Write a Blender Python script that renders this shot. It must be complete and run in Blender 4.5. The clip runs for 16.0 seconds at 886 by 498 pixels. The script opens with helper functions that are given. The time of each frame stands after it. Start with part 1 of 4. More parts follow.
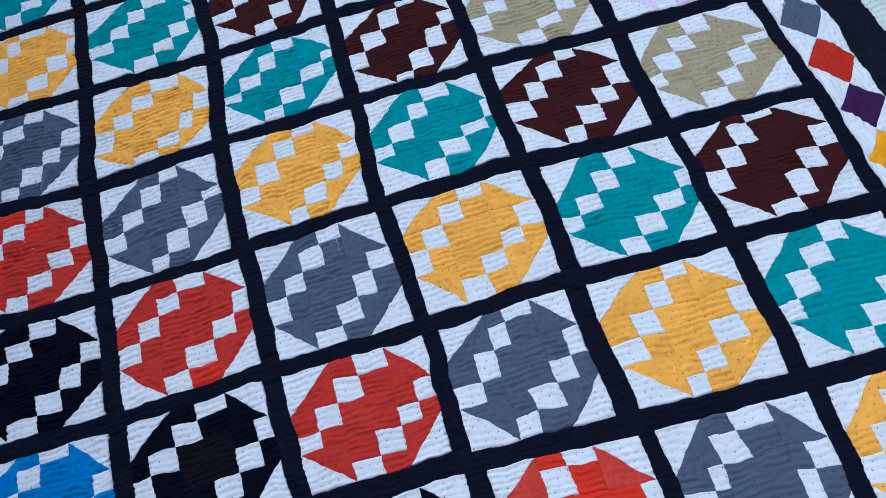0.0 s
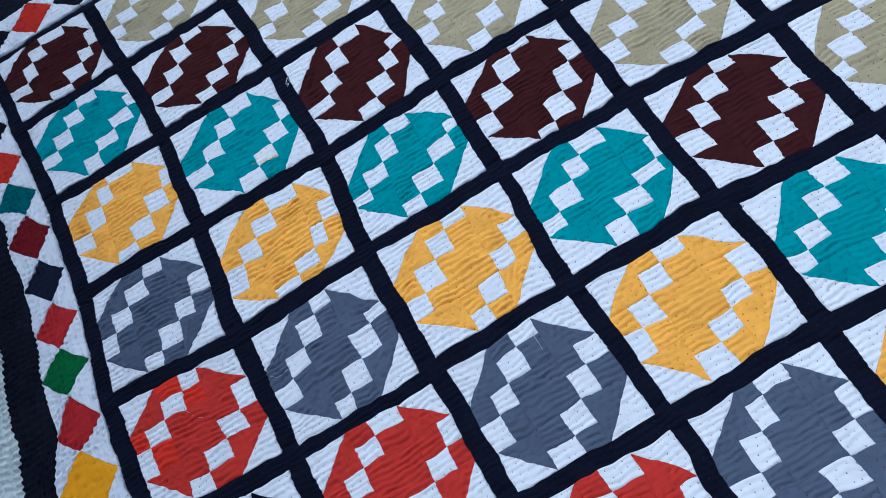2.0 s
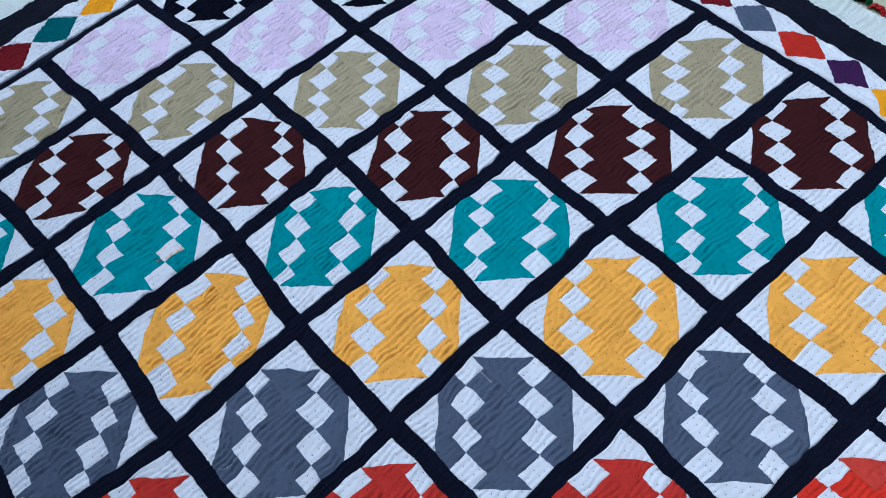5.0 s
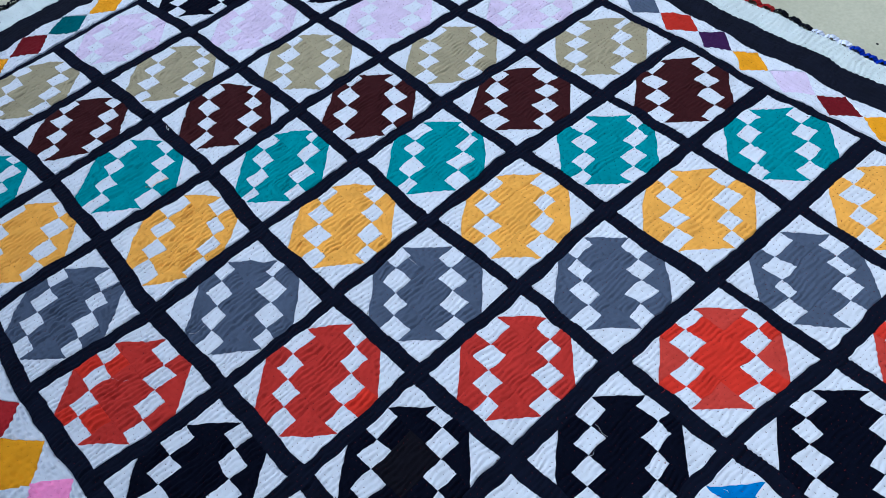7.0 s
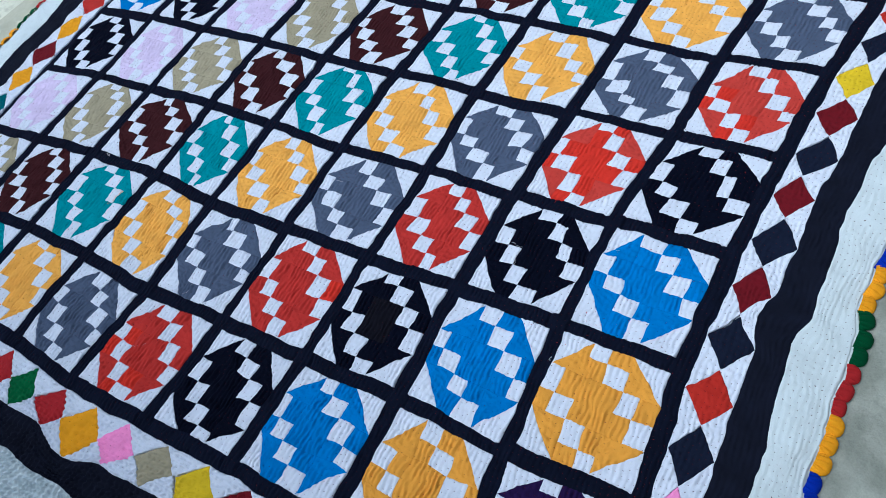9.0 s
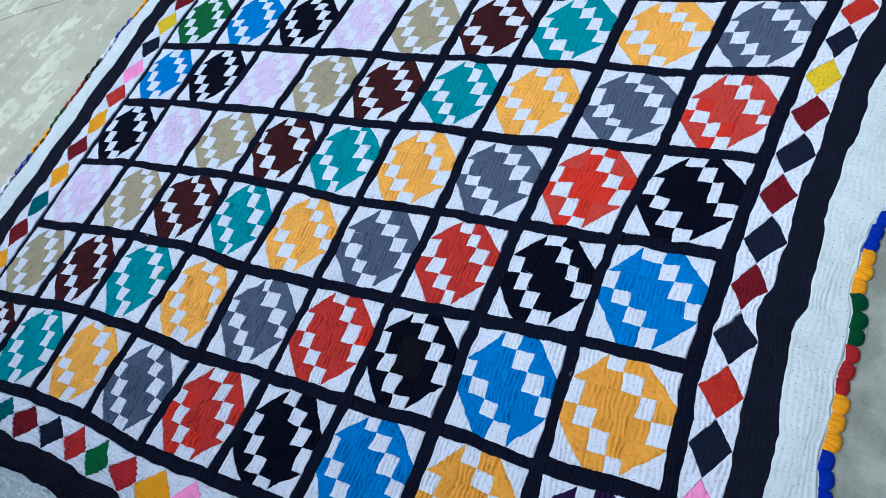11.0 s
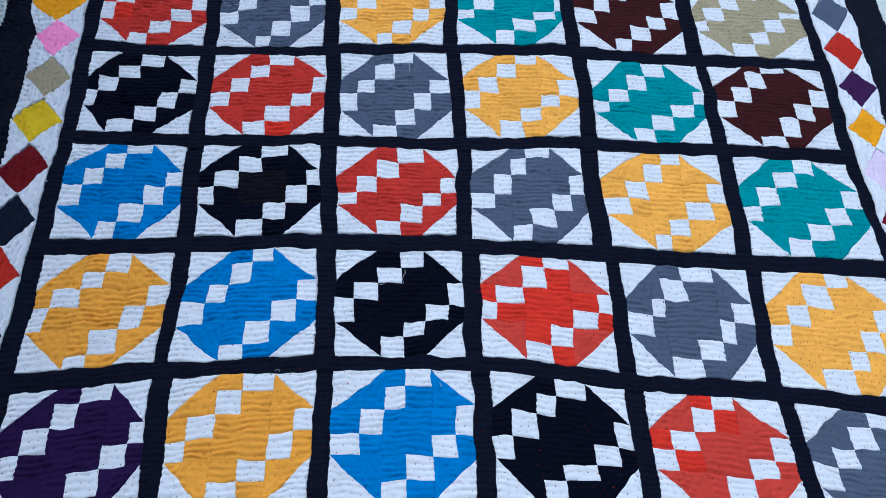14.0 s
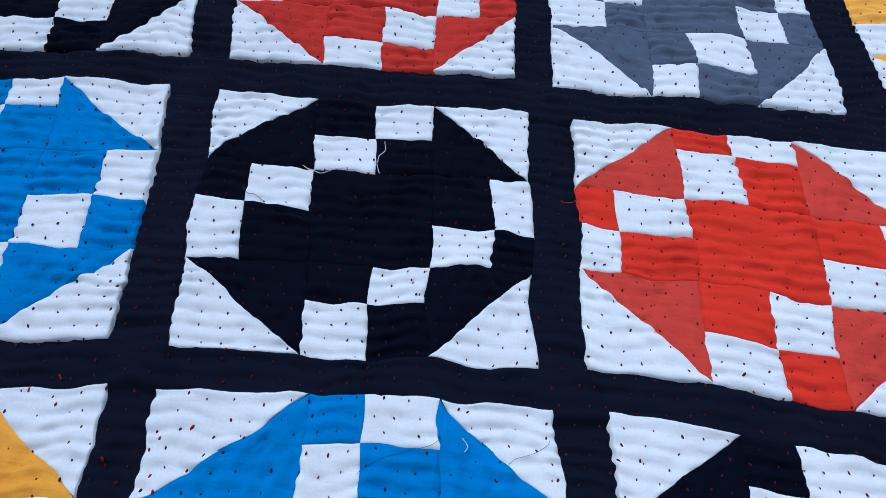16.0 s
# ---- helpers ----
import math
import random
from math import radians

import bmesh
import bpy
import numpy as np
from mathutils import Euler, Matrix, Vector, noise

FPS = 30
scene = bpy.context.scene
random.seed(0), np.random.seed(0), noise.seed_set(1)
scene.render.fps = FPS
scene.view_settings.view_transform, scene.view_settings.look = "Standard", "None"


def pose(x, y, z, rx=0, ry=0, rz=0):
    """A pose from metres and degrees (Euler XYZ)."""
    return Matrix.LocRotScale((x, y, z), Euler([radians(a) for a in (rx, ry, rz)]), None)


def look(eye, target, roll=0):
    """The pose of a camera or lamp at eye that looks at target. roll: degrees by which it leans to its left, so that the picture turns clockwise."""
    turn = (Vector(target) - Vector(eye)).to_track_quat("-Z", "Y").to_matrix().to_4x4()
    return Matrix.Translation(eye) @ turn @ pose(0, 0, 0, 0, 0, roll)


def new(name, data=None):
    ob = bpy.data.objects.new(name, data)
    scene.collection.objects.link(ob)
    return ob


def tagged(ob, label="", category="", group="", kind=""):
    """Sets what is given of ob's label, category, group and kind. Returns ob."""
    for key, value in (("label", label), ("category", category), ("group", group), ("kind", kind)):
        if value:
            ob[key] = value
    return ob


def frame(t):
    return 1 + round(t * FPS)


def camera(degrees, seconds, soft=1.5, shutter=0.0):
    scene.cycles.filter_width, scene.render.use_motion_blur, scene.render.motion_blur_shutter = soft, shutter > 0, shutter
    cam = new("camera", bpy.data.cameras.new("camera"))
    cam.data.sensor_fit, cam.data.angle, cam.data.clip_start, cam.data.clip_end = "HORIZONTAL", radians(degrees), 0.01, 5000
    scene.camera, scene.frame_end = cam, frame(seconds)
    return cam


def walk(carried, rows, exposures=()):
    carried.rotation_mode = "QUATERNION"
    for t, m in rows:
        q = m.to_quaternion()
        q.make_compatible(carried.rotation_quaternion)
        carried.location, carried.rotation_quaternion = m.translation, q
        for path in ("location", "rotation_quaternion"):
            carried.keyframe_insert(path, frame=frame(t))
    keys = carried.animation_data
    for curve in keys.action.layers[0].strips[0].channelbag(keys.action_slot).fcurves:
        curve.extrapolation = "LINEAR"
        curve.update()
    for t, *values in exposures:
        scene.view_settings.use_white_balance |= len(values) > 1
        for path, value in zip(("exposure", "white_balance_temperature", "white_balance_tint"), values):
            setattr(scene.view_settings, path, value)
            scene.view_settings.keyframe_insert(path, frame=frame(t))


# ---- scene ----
# ---- camera ----
cam = camera(63.79, 16.0, soft=0.72)
PATH = [
    (0, pose(0.6134, 0.2319, 0.8270, 25.35, 6.38, -16.75)),
    (0.2, pose(0.5850, 0.2491, 0.8272, 24.05, 7.59, -20.77)),
    (0.3, pose(0.5806, 0.2537, 0.8284, 24.11, 8.18, -21.51)),
    (0.5, pose(0.5716, 0.2759, 0.8363, 23.85, 10.07, -22.49)),
    (0.7, pose(0.5518, 0.2855, 0.8310, 24.60, 9.40, -21.63)),
    (0.8, pose(0.5430, 0.2959, 0.8306, 24.33, 9.19, -21.43)),
    (1, pose(0.5320, 0.3229, 0.8235, 24.24, 9.71, -22.48)),
    (1.2, pose(0.5263, 0.3510, 0.8229, 23.27, 10.62, -24.23)),
    (1.5, pose(0.5106, 0.4078, 0.8233, 22.19, 11.08, -26.77)),
    (1.7, pose(0.4980, 0.4402, 0.8205, 21.70, 11.81, -27.75)),
    (2, pose(0.4802, 0.4769, 0.8194, 21.31, 13.12, -28.58)),
    (2.2, pose(0.4705, 0.4972, 0.8178, 21.01, 13.05, -28.17)),
    (2.5, pose(0.4527, 0.5258, 0.8217, 20.86, 12.63, -29.76)),
    (2.7, pose(0.4397, 0.5526, 0.8236, 20.81, 12.79, -31.94)),
    (3, pose(0.4022, 0.5945, 0.8252, 20.10, 13.78, -36.63)),
    (3.2, pose(0.3675, 0.6234, 0.8240, 20.11, 14.08, -39.15)),
    (3.5, pose(0.3287, 0.6602, 0.8208, 19.77, 13.14, -41.36)),
    (3.7, pose(0.3233, 0.6636, 0.8202, 21.15, 12.18, -41.55)),
    (3.8, pose(0.3257, 0.6689, 0.8230, 21.61, 10.71, -41.56)),
    (4, pose(0.3262, 0.6584, 0.8263, 23.58, 7.10, -41.27)),
    (4.2, pose(0.3292, 0.6483, 0.8422, 24.89, 4.94, -42.75)),
    (4.3, pose(0.3282, 0.6373, 0.8465, 25.59, 4.19, -43.49)),
    (4.5, pose(0.3315, 0.6132, 0.8544, 26.22, 4.19, -43.38)),
    (4.7, pose(0.3322, 0.5582, 0.8520, 28.03, 4.73, -42.97)),
    (4.8, pose(0.3296, 0.5299, 0.8497, 28.72, 4.03, -42.51)),
    (5, pose(0.3217, 0.4814, 0.8494, 28.47, 3.85, -42.85)),
    (5.2, pose(0.3213, 0.4488, 0.8589, 29.48, 4.41, -43.43)),
    (7.3, pose(0.1352, 0.1307, 0.8848, 35.31, 3.66, -43.54)),
    (7.5, pose(0.1162, 0.0970, 0.8879, 34.27, 3.74, -43.02)),
    (8, pose(0.0977, 0.0443, 0.8788, 33.31, 3.99, -43.97)),
    (8.2, pose(0.0766, 0.0251, 0.8873, 33.20, 4.09, -45.28)),
    (8.5, pose(0.0297, -0.0078, 0.9164, 34.81, 6.90, -52.17)),
    (8.7, pose(0.0063, -0.0310, 0.9359, 33.79, 9.66, -57.59)),
    (10.8, pose(-0.0019, -0.1216, 1.0364, 32.60, 19.32, -66.62)),
    (11, pose(-0.0017, -0.1192, 1.0424, 33.07, 19.00, -66.31)),
    (11.2, pose(0.0119, -0.1231, 1.0408, 33.82, 17.68, -62.68)),
    (11.5, pose(0.0245, -0.1283, 1.0297, 35.93, 14.65, -56.48)),
    (11.7, pose(0.0484, -0.1421, 1.0129, 38.45, 10.32, -46.47)),
    (11.8, pose(0.0536, -0.1466, 1.0088, 38.29, 6.79, -41.88)),
    (12, pose(0.0801, -0.1558, 0.9975, 37.33, 3.79, -34.76)),
    (12.2, pose(0.1246, -0.1436, 0.9973, 35.76, 2.39, -31.38)),
    (12.3, pose(0.1497, -0.1424, 0.9925, 35.54, 1.43, -28.42)),
    (12.5, pose(0.2048, -0.1255, 0.9846, 35.42, -1.66, -23.50)),
    (12.7, pose(0.2485, -0.1076, 0.9698, 32.80, -2.02, -18.72)),
    (13, pose(0.3024, -0.1018, 0.9671, 33.17, -3.02, -15.62)),
    (13.2, pose(0.3360, -0.0980, 0.9621, 32.33, -3.17, -12.76)),
    (13.5, pose(0.4224, -0.1153, 0.9305, 31.01, -1.57, -6.29)),
    (13.7, pose(0.4742, -0.1045, 0.9166, 29.44, -2.02, -3.37)),
    (14, pose(0.5176, -0.0859, 0.8770, 27.24, -1.71, -1.39)),
    (14.2, pose(0.5225, -0.0401, 0.8339, 27.54, -2.63, -3.28)),
    (14.3, pose(0.5208, -0.0462, 0.7892, 28.56, -2.56, -4.16)),
    (14.5, pose(0.5116, -0.0043, 0.6946, 26.94, -2.85, -5.58)),
    (14.7, pose(0.5180, 0.0369, 0.5809, 26.10, -3.28, -1.68)),
    (14.8, pose(0.5164, 0.0615, 0.5515, 25.27, -3.54, -0.68)),
    (15, pose(0.5209, 0.0862, 0.4614, 28.23, -3.34, 0.85)),
    (15.2, pose(0.5234, 0.0959, 0.3863, 29.79, -2.51, -0.15)),
    (15.5, pose(0.5299, 0.1071, 0.3217, 28.17, -2.00, 0.83)),
    (15.7, pose(0.5303, 0.1007, 0.3108, 29.99, -1.16, 1.37)),
    (16, pose(0.5258, 0.0919, 0.3056, 30.05, -2.56, 1.41)),
]
# the phone's exposure drifts a little on the way
EXPOSURE = [(0, 0.79), (1, 0.83), (3, 0.89), (5, 0.78), (8, 0.90), (11, 0.97), (12.5, 0.97), (13.5, 0.91), (14.5, 0.86), (15, 0.80), (16, 0.89)]
walk(cam, PATH, [(t, e, 5400, 4) for t, e in EXPOSURE])

# ---- light: open shade under a bright hazy sky ----
world = bpy.data.worlds.new("sky")
scene.world = world
world.use_nodes = True
wn = world.node_tree
sky = wn.nodes.new("ShaderNodeTexSky")
sky.sky_type = "NISHITA"
sky.sun_disc = False
sky.sun_elevation = radians(60)
sky.sun_rotation = radians(-38)
sky.dust_density = 2.5
wn.links.new(sky.outputs[0], wn.nodes["Background"].inputs[0])
wn.nodes["Background"].inputs[1].default_value = 0.098
sun = new("sun", bpy.data.lights.new("sun", "SUN"))
sun.data.energy = 1.05
sun.data.angle = radians(34)
sun.data.color = (1.0, 0.985, 0.95)
sun.matrix_world = look((-1.5, 1.9, 4.0), (0, 0, 0))

# ---- layout of the quilt, metres ----
PU, PV = 0.195, 0.180            # pitch of the blocks
SASH = 0.025                     # width of the dark sashing
COLS, ROWS = 6, 9
LU, LV = PU * COLS, PV * ROWS
# how far each border band reaches out from the outermost sash line
OUT = {"west": (0.0135, 0.0845, 0.141, 0.215), "south": (0.014, 0.0735, 0.121, 0.184),
       "east": (0.011, 0.076, 0.135, 0.190), "north": (0.006, 0.083, 0.143, 0.217)}
STITCH_ROW, STITCH_STEP = 0.0076, 0.0108
UNDER = 0.007                    # turning of the sashes under the blocks
PUFFED = 0.0020                  # height of the padding between the rows
FLOOR_Z = -0.011


# ---- cloth shape ----
# how far the spread cloth is pulled out of square where the sashes cross, millimetres
PULL_U = np.array(((5.0, 2.0, 4.0, 1.7, -5.8, -10.2, -0.6, -3.1, -18.8, -36.3),
          (9.6, 1.0, 4.2, -3.7, -4.9, -15.2, -3.1, -2.9, -18.6, -34.2),
          (10.3, 11.9, 4.0, 0.4, -4.4, -10.2, 5.8, 0.2, -12.4, -29.9),
          (13.5, 10.3, 4.2, 2.7, -8.0, -1.5, 2.4, -3.2, -10.0, -30.8),
          (16.6, 9.6, 3.6, 0.5, 0.9, -5.5, -1.0, -3.2, -8.0, -20.5),
          (20.6, 5.6, 5.6, 8.2, 2.7, 3.5, 4.0, 3.3, -2.3, -7.7),
          (16.4, 4.6, 8.5, 7.2, 15.9, 13.1, 10.8, 9.6, 7.8, 6.5)))
PULL_V = np.array(((-4.7, 1.4, 13.1, 17.4, 17.0, 15.8, 7.8, 0.3, -10.1, -23.8),
          (14.0, 17.4, 14.9, 8.0, 3.2, 2.4, 1.4, -2.0, -7.1, -25.0),
          (23.5, 23.4, 18.7, 9.4, 5.1, 9.1, -5.7, 1.4, -8.4, -19.3),
          (18.1, 21.5, 12.1, 4.0, 9.0, 9.1, 2.8, 5.8, -11.9, -16.4),
          (3.0, -8.2, -6.4, 2.4, 4.1, 3.4, -1.9, 3.3, -8.7, -9.7),
          (-19.2, -26.7, -19.9, -11.5, -14.8, -6.5, -11.9, -15.2, -10.6, -2.5),
          (-51.4, -53.8, -32.0, -23.5, -26.1, -25.5, -25.8, -22.4, -12.5, -1.6)))
rng = np.random.default_rng(7)


def waves(count, shortest, longest, seed):
    """Random plane waves: rows of kx, ky, phase, weight."""
    r = np.random.default_rng(seed)
    length = np.exp(r.uniform(np.log(shortest), np.log(longest), count))
    turn, weight = r.uniform(0, 2 * np.pi, count), length / length.max()
    k = 2 * np.pi / length
    return k * np.cos(turn), k * np.sin(turn), r.uniform(0, 2 * np.pi, count), weight / np.sqrt((weight**2).sum() / 2)


def ripple_sum(w, x, y):
    kx, ky, ph, a = w
    out = np.zeros_like(x)
    for i in range(len(kx)):
        out += a[i] * np.sin(kx[i] * x + ky[i] * y + ph[i])
    return out


SLIP_X, SLIP_Y = waves(14, 0.03, 0.16, 1), waves(14, 0.03, 0.16, 2)
FINE_X, FINE_Y = waves(10, 0.014, 0.03, 3), waves(10, 0.014, 0.03, 4)
EDGE_X, EDGE_Y = waves(12, 0.06, 0.20, 21), waves(12, 0.06, 0.20, 22)
SWELL, CREASE, PUFF = waves(16, 0.10, 0.45, 5), waves(18, 0.025, 0.07, 6), waves(16, 0.010, 0.03, 8)
STRAY, TUCK = waves(14, 0.018, 0.05, 23), waves(18, 0.011, 0.026, 24)


def laid(u, v):
    """Where a point of the pattern lies once the hand-sewn cloth has been spread out."""
    a, b = np.clip(u / PU, 0, COLS), np.clip(v / PV, 0, ROWS)
    i, j = np.minimum(a.astype(int), COLS - 1), np.minimum(b.astype(int), ROWS - 1)
    s, t = a - i, b - j
    def pulled(p):
        return (p[i, j] * (1 - s) * (1 - t) + p[i + 1, j] * s * (1 - t) + p[i, j + 1] * (1 - s) * t + p[i + 1, j + 1] * s * t) / 1000
    x, y = u + pulled(PULL_U), v + pulled(PULL_V)
    x = x + 0.0012 * ripple_sum(SLIP_X, u, v) + 0.0003 * ripple_sum(FINE_X, u, v)
    y = y + 0.0012 * ripple_sum(SLIP_Y, u, v) + 0.0003 * ripple_sum(FINE_Y, u, v)
    # the near border bellies out beside the sixth row
    x = x - 0.012 * np.exp(-(((v - 0.805) / 0.055) ** 2)) * np.clip(np.minimum(-u / 0.08, (0.14 + u) / 0.06), 0, 1)
    # the borders hang loose and wander
    free = np.clip(np.maximum(np.maximum(-u, u - LU), np.maximum(-v, v - LV)) / 0.05 - 0.3, 0, 1)
    x, y = x + 0.0026 * free * ripple_sum(EDGE_X, u, v), y + 0.0026 * free * ripple_sum(EDGE_Y, u, v)
    # seams drawn in a little at every stitch row
    inner = np.clip(np.minimum(u, LU - u) / 0.01 + 1, 0, 1)
    x = x + 0.0002 * inner * np.sin(2 * np.pi * v / STITCH_ROW) * ripple_sum(SLIP_Y, u * 1.7, v)
    y = y + 0.0002 * (1 - inner) * np.sin(2 * np.pi * u / STITCH_ROW) * ripple_sum(SLIP_X, u, v)
    return x, y


def sway(length, across):
    """How far the hand-sewn rows stray from straight."""
    return (0.0012 * np.sin(length * 31 + 2 * np.sin(across * 9)) + 0.0006 * ripple_sum(SLIP_X, length, across)
            + 0.0007 * ripple_sum(STRAY, length, across * 0.8))


def row_of(u, v, along):
    """Coordinate across the stitch rows, in rows, and along them, in stitches."""
    length, across = (u, v) if along == "u" else (v, u)
    return (across + sway(length, across)) / STITCH_ROW, length / STITCH_STEP


def drift(k):
    """How far the stitches of a row are set along from those of the others, in stitches."""
    return 0.9 * np.sin(k * 0.31) + 0.30 * np.sin(k * 2.2) + 0.12 * np.sin(k * 12.9)


def height(u, v, along, pucker=1.0):
    """Relief of the quilted cloth: puffs between the stitch rows, creases and a slow swell; thin cloth puckers more."""
    r, q = row_of(u, v, along)
    k = np.round(r)
    outside = np.maximum(np.maximum(-u, u - LU), np.maximum(-v, v - LV))
    loose = np.clip(outside / 0.15, 0, 1)
    slack = np.where(u < 0, 1.0, 0.3)
    valley = 0.72 * np.exp(-(((r - k) / 0.24) ** 2)) + 0.28 * np.cos(np.pi * (r - k)) ** 2
    sewn = 0.62 + 0.38 * np.cos(2 * np.pi * (q - 0.5 + drift(k) + 0.10 * ripple_sum(FINE_X, u, v)))
    drawn = np.clip(1.15 - 0.5 * u / LU, 0.6, 1.3) * np.clip(0.82 + 0.26 * ripple_sum(CREASE, u + 0.3, v) + 0.16 * ripple_sum(PUFF, u, v + 0.2), 0.2, 1.5)
    z = pucker * PUFFED * (1 + (0.15 if along == "u" else 1.5 * slack) * loose) * (1 - valley * sewn * drawn)
    # gathers across the rows, as the running stitch draws the cloth up
    wander = 1.6 * ripple_sum(SLIP_X, u, v)
    z = z + (0.00024 + (0.0002 if along == "u" else 0.0024 * slack * loose) * loose) * np.sin(2 * np.pi * q * 1.06 + wander) * (0.5 + 0.5 * np.abs(np.sin(np.pi * r)))
    rumple = ripple_sum(PUFF, u * (0.7 if along == "u" else 1.7), v * (1.7 if along == "u" else 0.7))
    z = z + pucker ** 1.5 * (0.00034 * rumple + 0.00036 * np.abs(ripple_sum(TUCK, u, v))) * (1 - 0.6 * valley)
    z = z + 0.00042 * ripple_sum(CREASE, u, v) * (1 + 0.5 * loose) + 0.0013 * ripple_sum(SWELL, u, v) * (1 + 0.9 * loose)
    # the outermost hand's breadth sinks to the floor
    rim = np.minimum(np.minimum(u + OUT["west"][3], LU + OUT["east"][3] - u), np.minimum(v + OUT["south"][3], LV + OUT["north"][3] - v))
    z = z - (0.0062 if along == "u" else 0.0045) * np.clip(1 - rim / 0.045, 0, 1) ** 1.5
    return np.maximum(z - 0.0012, FLOOR_Z + 0.0016)


# ---- mesh helpers ----
def quad_grid(corners, du, dv):
    """Parameters a, b and pattern coordinates of a patch between four corners, cut about du by dv."""
    c = np.array(corners, float)
    wide = max(np.hypot(*(c[1] - c[0])), np.hypot(*(c[2] - c[3])))
    tall = max(np.hypot(*(c[3] - c[0])), np.hypot(*(c[2] - c[1])))
    nu, nv = max(2, round(wide / du)), max(2, round(tall / dv))
    rim_u, rim_v = min(0.0012 / wide, 0.2), min(0.0012 / tall, 0.2)
    a = np.r_[0, np.linspace(rim_u, 1 - rim_u, nu + 1), 1]
    b = np.r_[0, np.linspace(rim_v, 1 - rim_v, nv + 1), 1]
    a, b = np.meshgrid(a, b)
    p = (c[0] * ((1 - a) * (1 - b))[..., None] + c[1] * (a * (1 - b))[..., None]
         + c[2] * (a * b)[..., None] + c[3] * ((1 - a) * b)[..., None])
    return a, b, p, wide, tall


def patch_arrays(corners, along="u", du=0.0034, dv=0.0013, proud=0.0, skirt=0.0028, pucker=1.0, tuck=0.0):
    """Vertices, faces and pattern coordinates of one sewn patch, its seams drawn down and its edge turned under."""
    a, b, p, wide, tall = quad_grid(corners, du, dv)
    u, v = p[..., 0], p[..., 1]
    x, y = laid(u, v)
    side = [np.hypot(*(np.subtract(corners[(k + 1) % 4], corners[k]))) for k in range(4)]
    edge = np.minimum(np.minimum(a, 1 - a) * (side[0] * (1 - b) + side[2] * b), np.minimum(b, 1 - b) * (side[3] * (1 - a) + side[1] * a))
    z = height(u, v, along, 1 + (pucker - 1) * np.clip(edge / 0.006 - 0.2, 0, 1)) + proud - 0.00045 * np.exp(-edge / 0.0011) - tuck * np.clip(1.3 - edge / UNDER, 0, 1)
    n, m = a.shape
    top = np.stack([x, y, z], -1).reshape(-1, 3)
    coords = np.stack([u, v] if along == "u" else [v, u], -1).reshape(-1, 2)
    i = np.arange(n * m).reshape(n, m)
    faces = np.stack([i[:-1, :-1], i[:-1, 1:], i[1:, 1:], i[1:, :-1]], -1).reshape(-1, 4)
    ring = np.r_[i[0, :-1], i[:-1, -1], i[-1, :0:-1], i[:0:-1, 0]]
    low = np.arange(len(ring)) + n * m
    # the turned edge slopes out under its neighbour
    c = np.array(corners, float)
    way_u, way_v = (c[1] - c[0] + c[2] - c[3]) / (2 * wide), (c[3] - c[0] + c[2] - c[1]) / (2 * tall)
    flare = ((a == 1) * 1.0 - (a == 0))[..., None] * way_u + ((b == 1) * 1.0 - (b == 0))[..., None] * way_v
    foot = np.c_[flare.reshape(-1, 2)[ring] * 0.0014, np.full(len(ring), -skirt)]
    verts = np.r_[top, top[ring] + foot]
    coords = np.r_[coords, coords[ring]]
    after = np.roll(np.arange(len(ring)), -1)
    side = np.stack([ring[after], ring, low, low[after]], -1)
    return verts, np.r_[faces, side], coords


def mesh_of(name, pieces, materials, slots=None):
    """One mesh from patch arrays, with the pattern coordinates as its UV map."""
    verts, faces, coords, slot, n = [], [], [], [], 0
    for k, (vv, ff, cc) in enumerate(pieces):
        verts.append(vv), faces.append(ff + n), coords.append(cc)
        slot.append(np.full(len(ff), slots[k] if slots else 0))
        n += len(vv)
    verts, faces, coords, slot = (np.concatenate(q) for q in (verts, faces, coords, slot))
    me = bpy.data.meshes.new(name)
    me.from_pydata(verts.tolist(), [], faces.tolist())
    for m in materials:
        me.materials.append(m)
    me.polygons.foreach_set("material_index", slot.astype(np.int32))
    me.polygons.foreach_set("use_smooth", np.ones(len(faces), bool))
    uv = me.uv_layers.new(name="pattern")
    loops = np.zeros(len(me.loops), np.int32)
    me.loops.foreach_get("vertex_index", loops)
    uv.data.foreach_set("uv", coords[loops].astype(np.float32).ravel())
    me.update()
    return me


def part(name, pieces, materials, parent, label="", slots=None):
    """A mesh object under a thing or under a part."""
    if not isinstance(materials, (list, tuple)):
        materials = [materials]
    ob = new(name, mesh_of(name, pieces, materials, slots))
    ob.parent = parent
    return tagged(ob, label)


# ---- materials ----
def link(nt, a, b):
    nt.links.new(a, b)


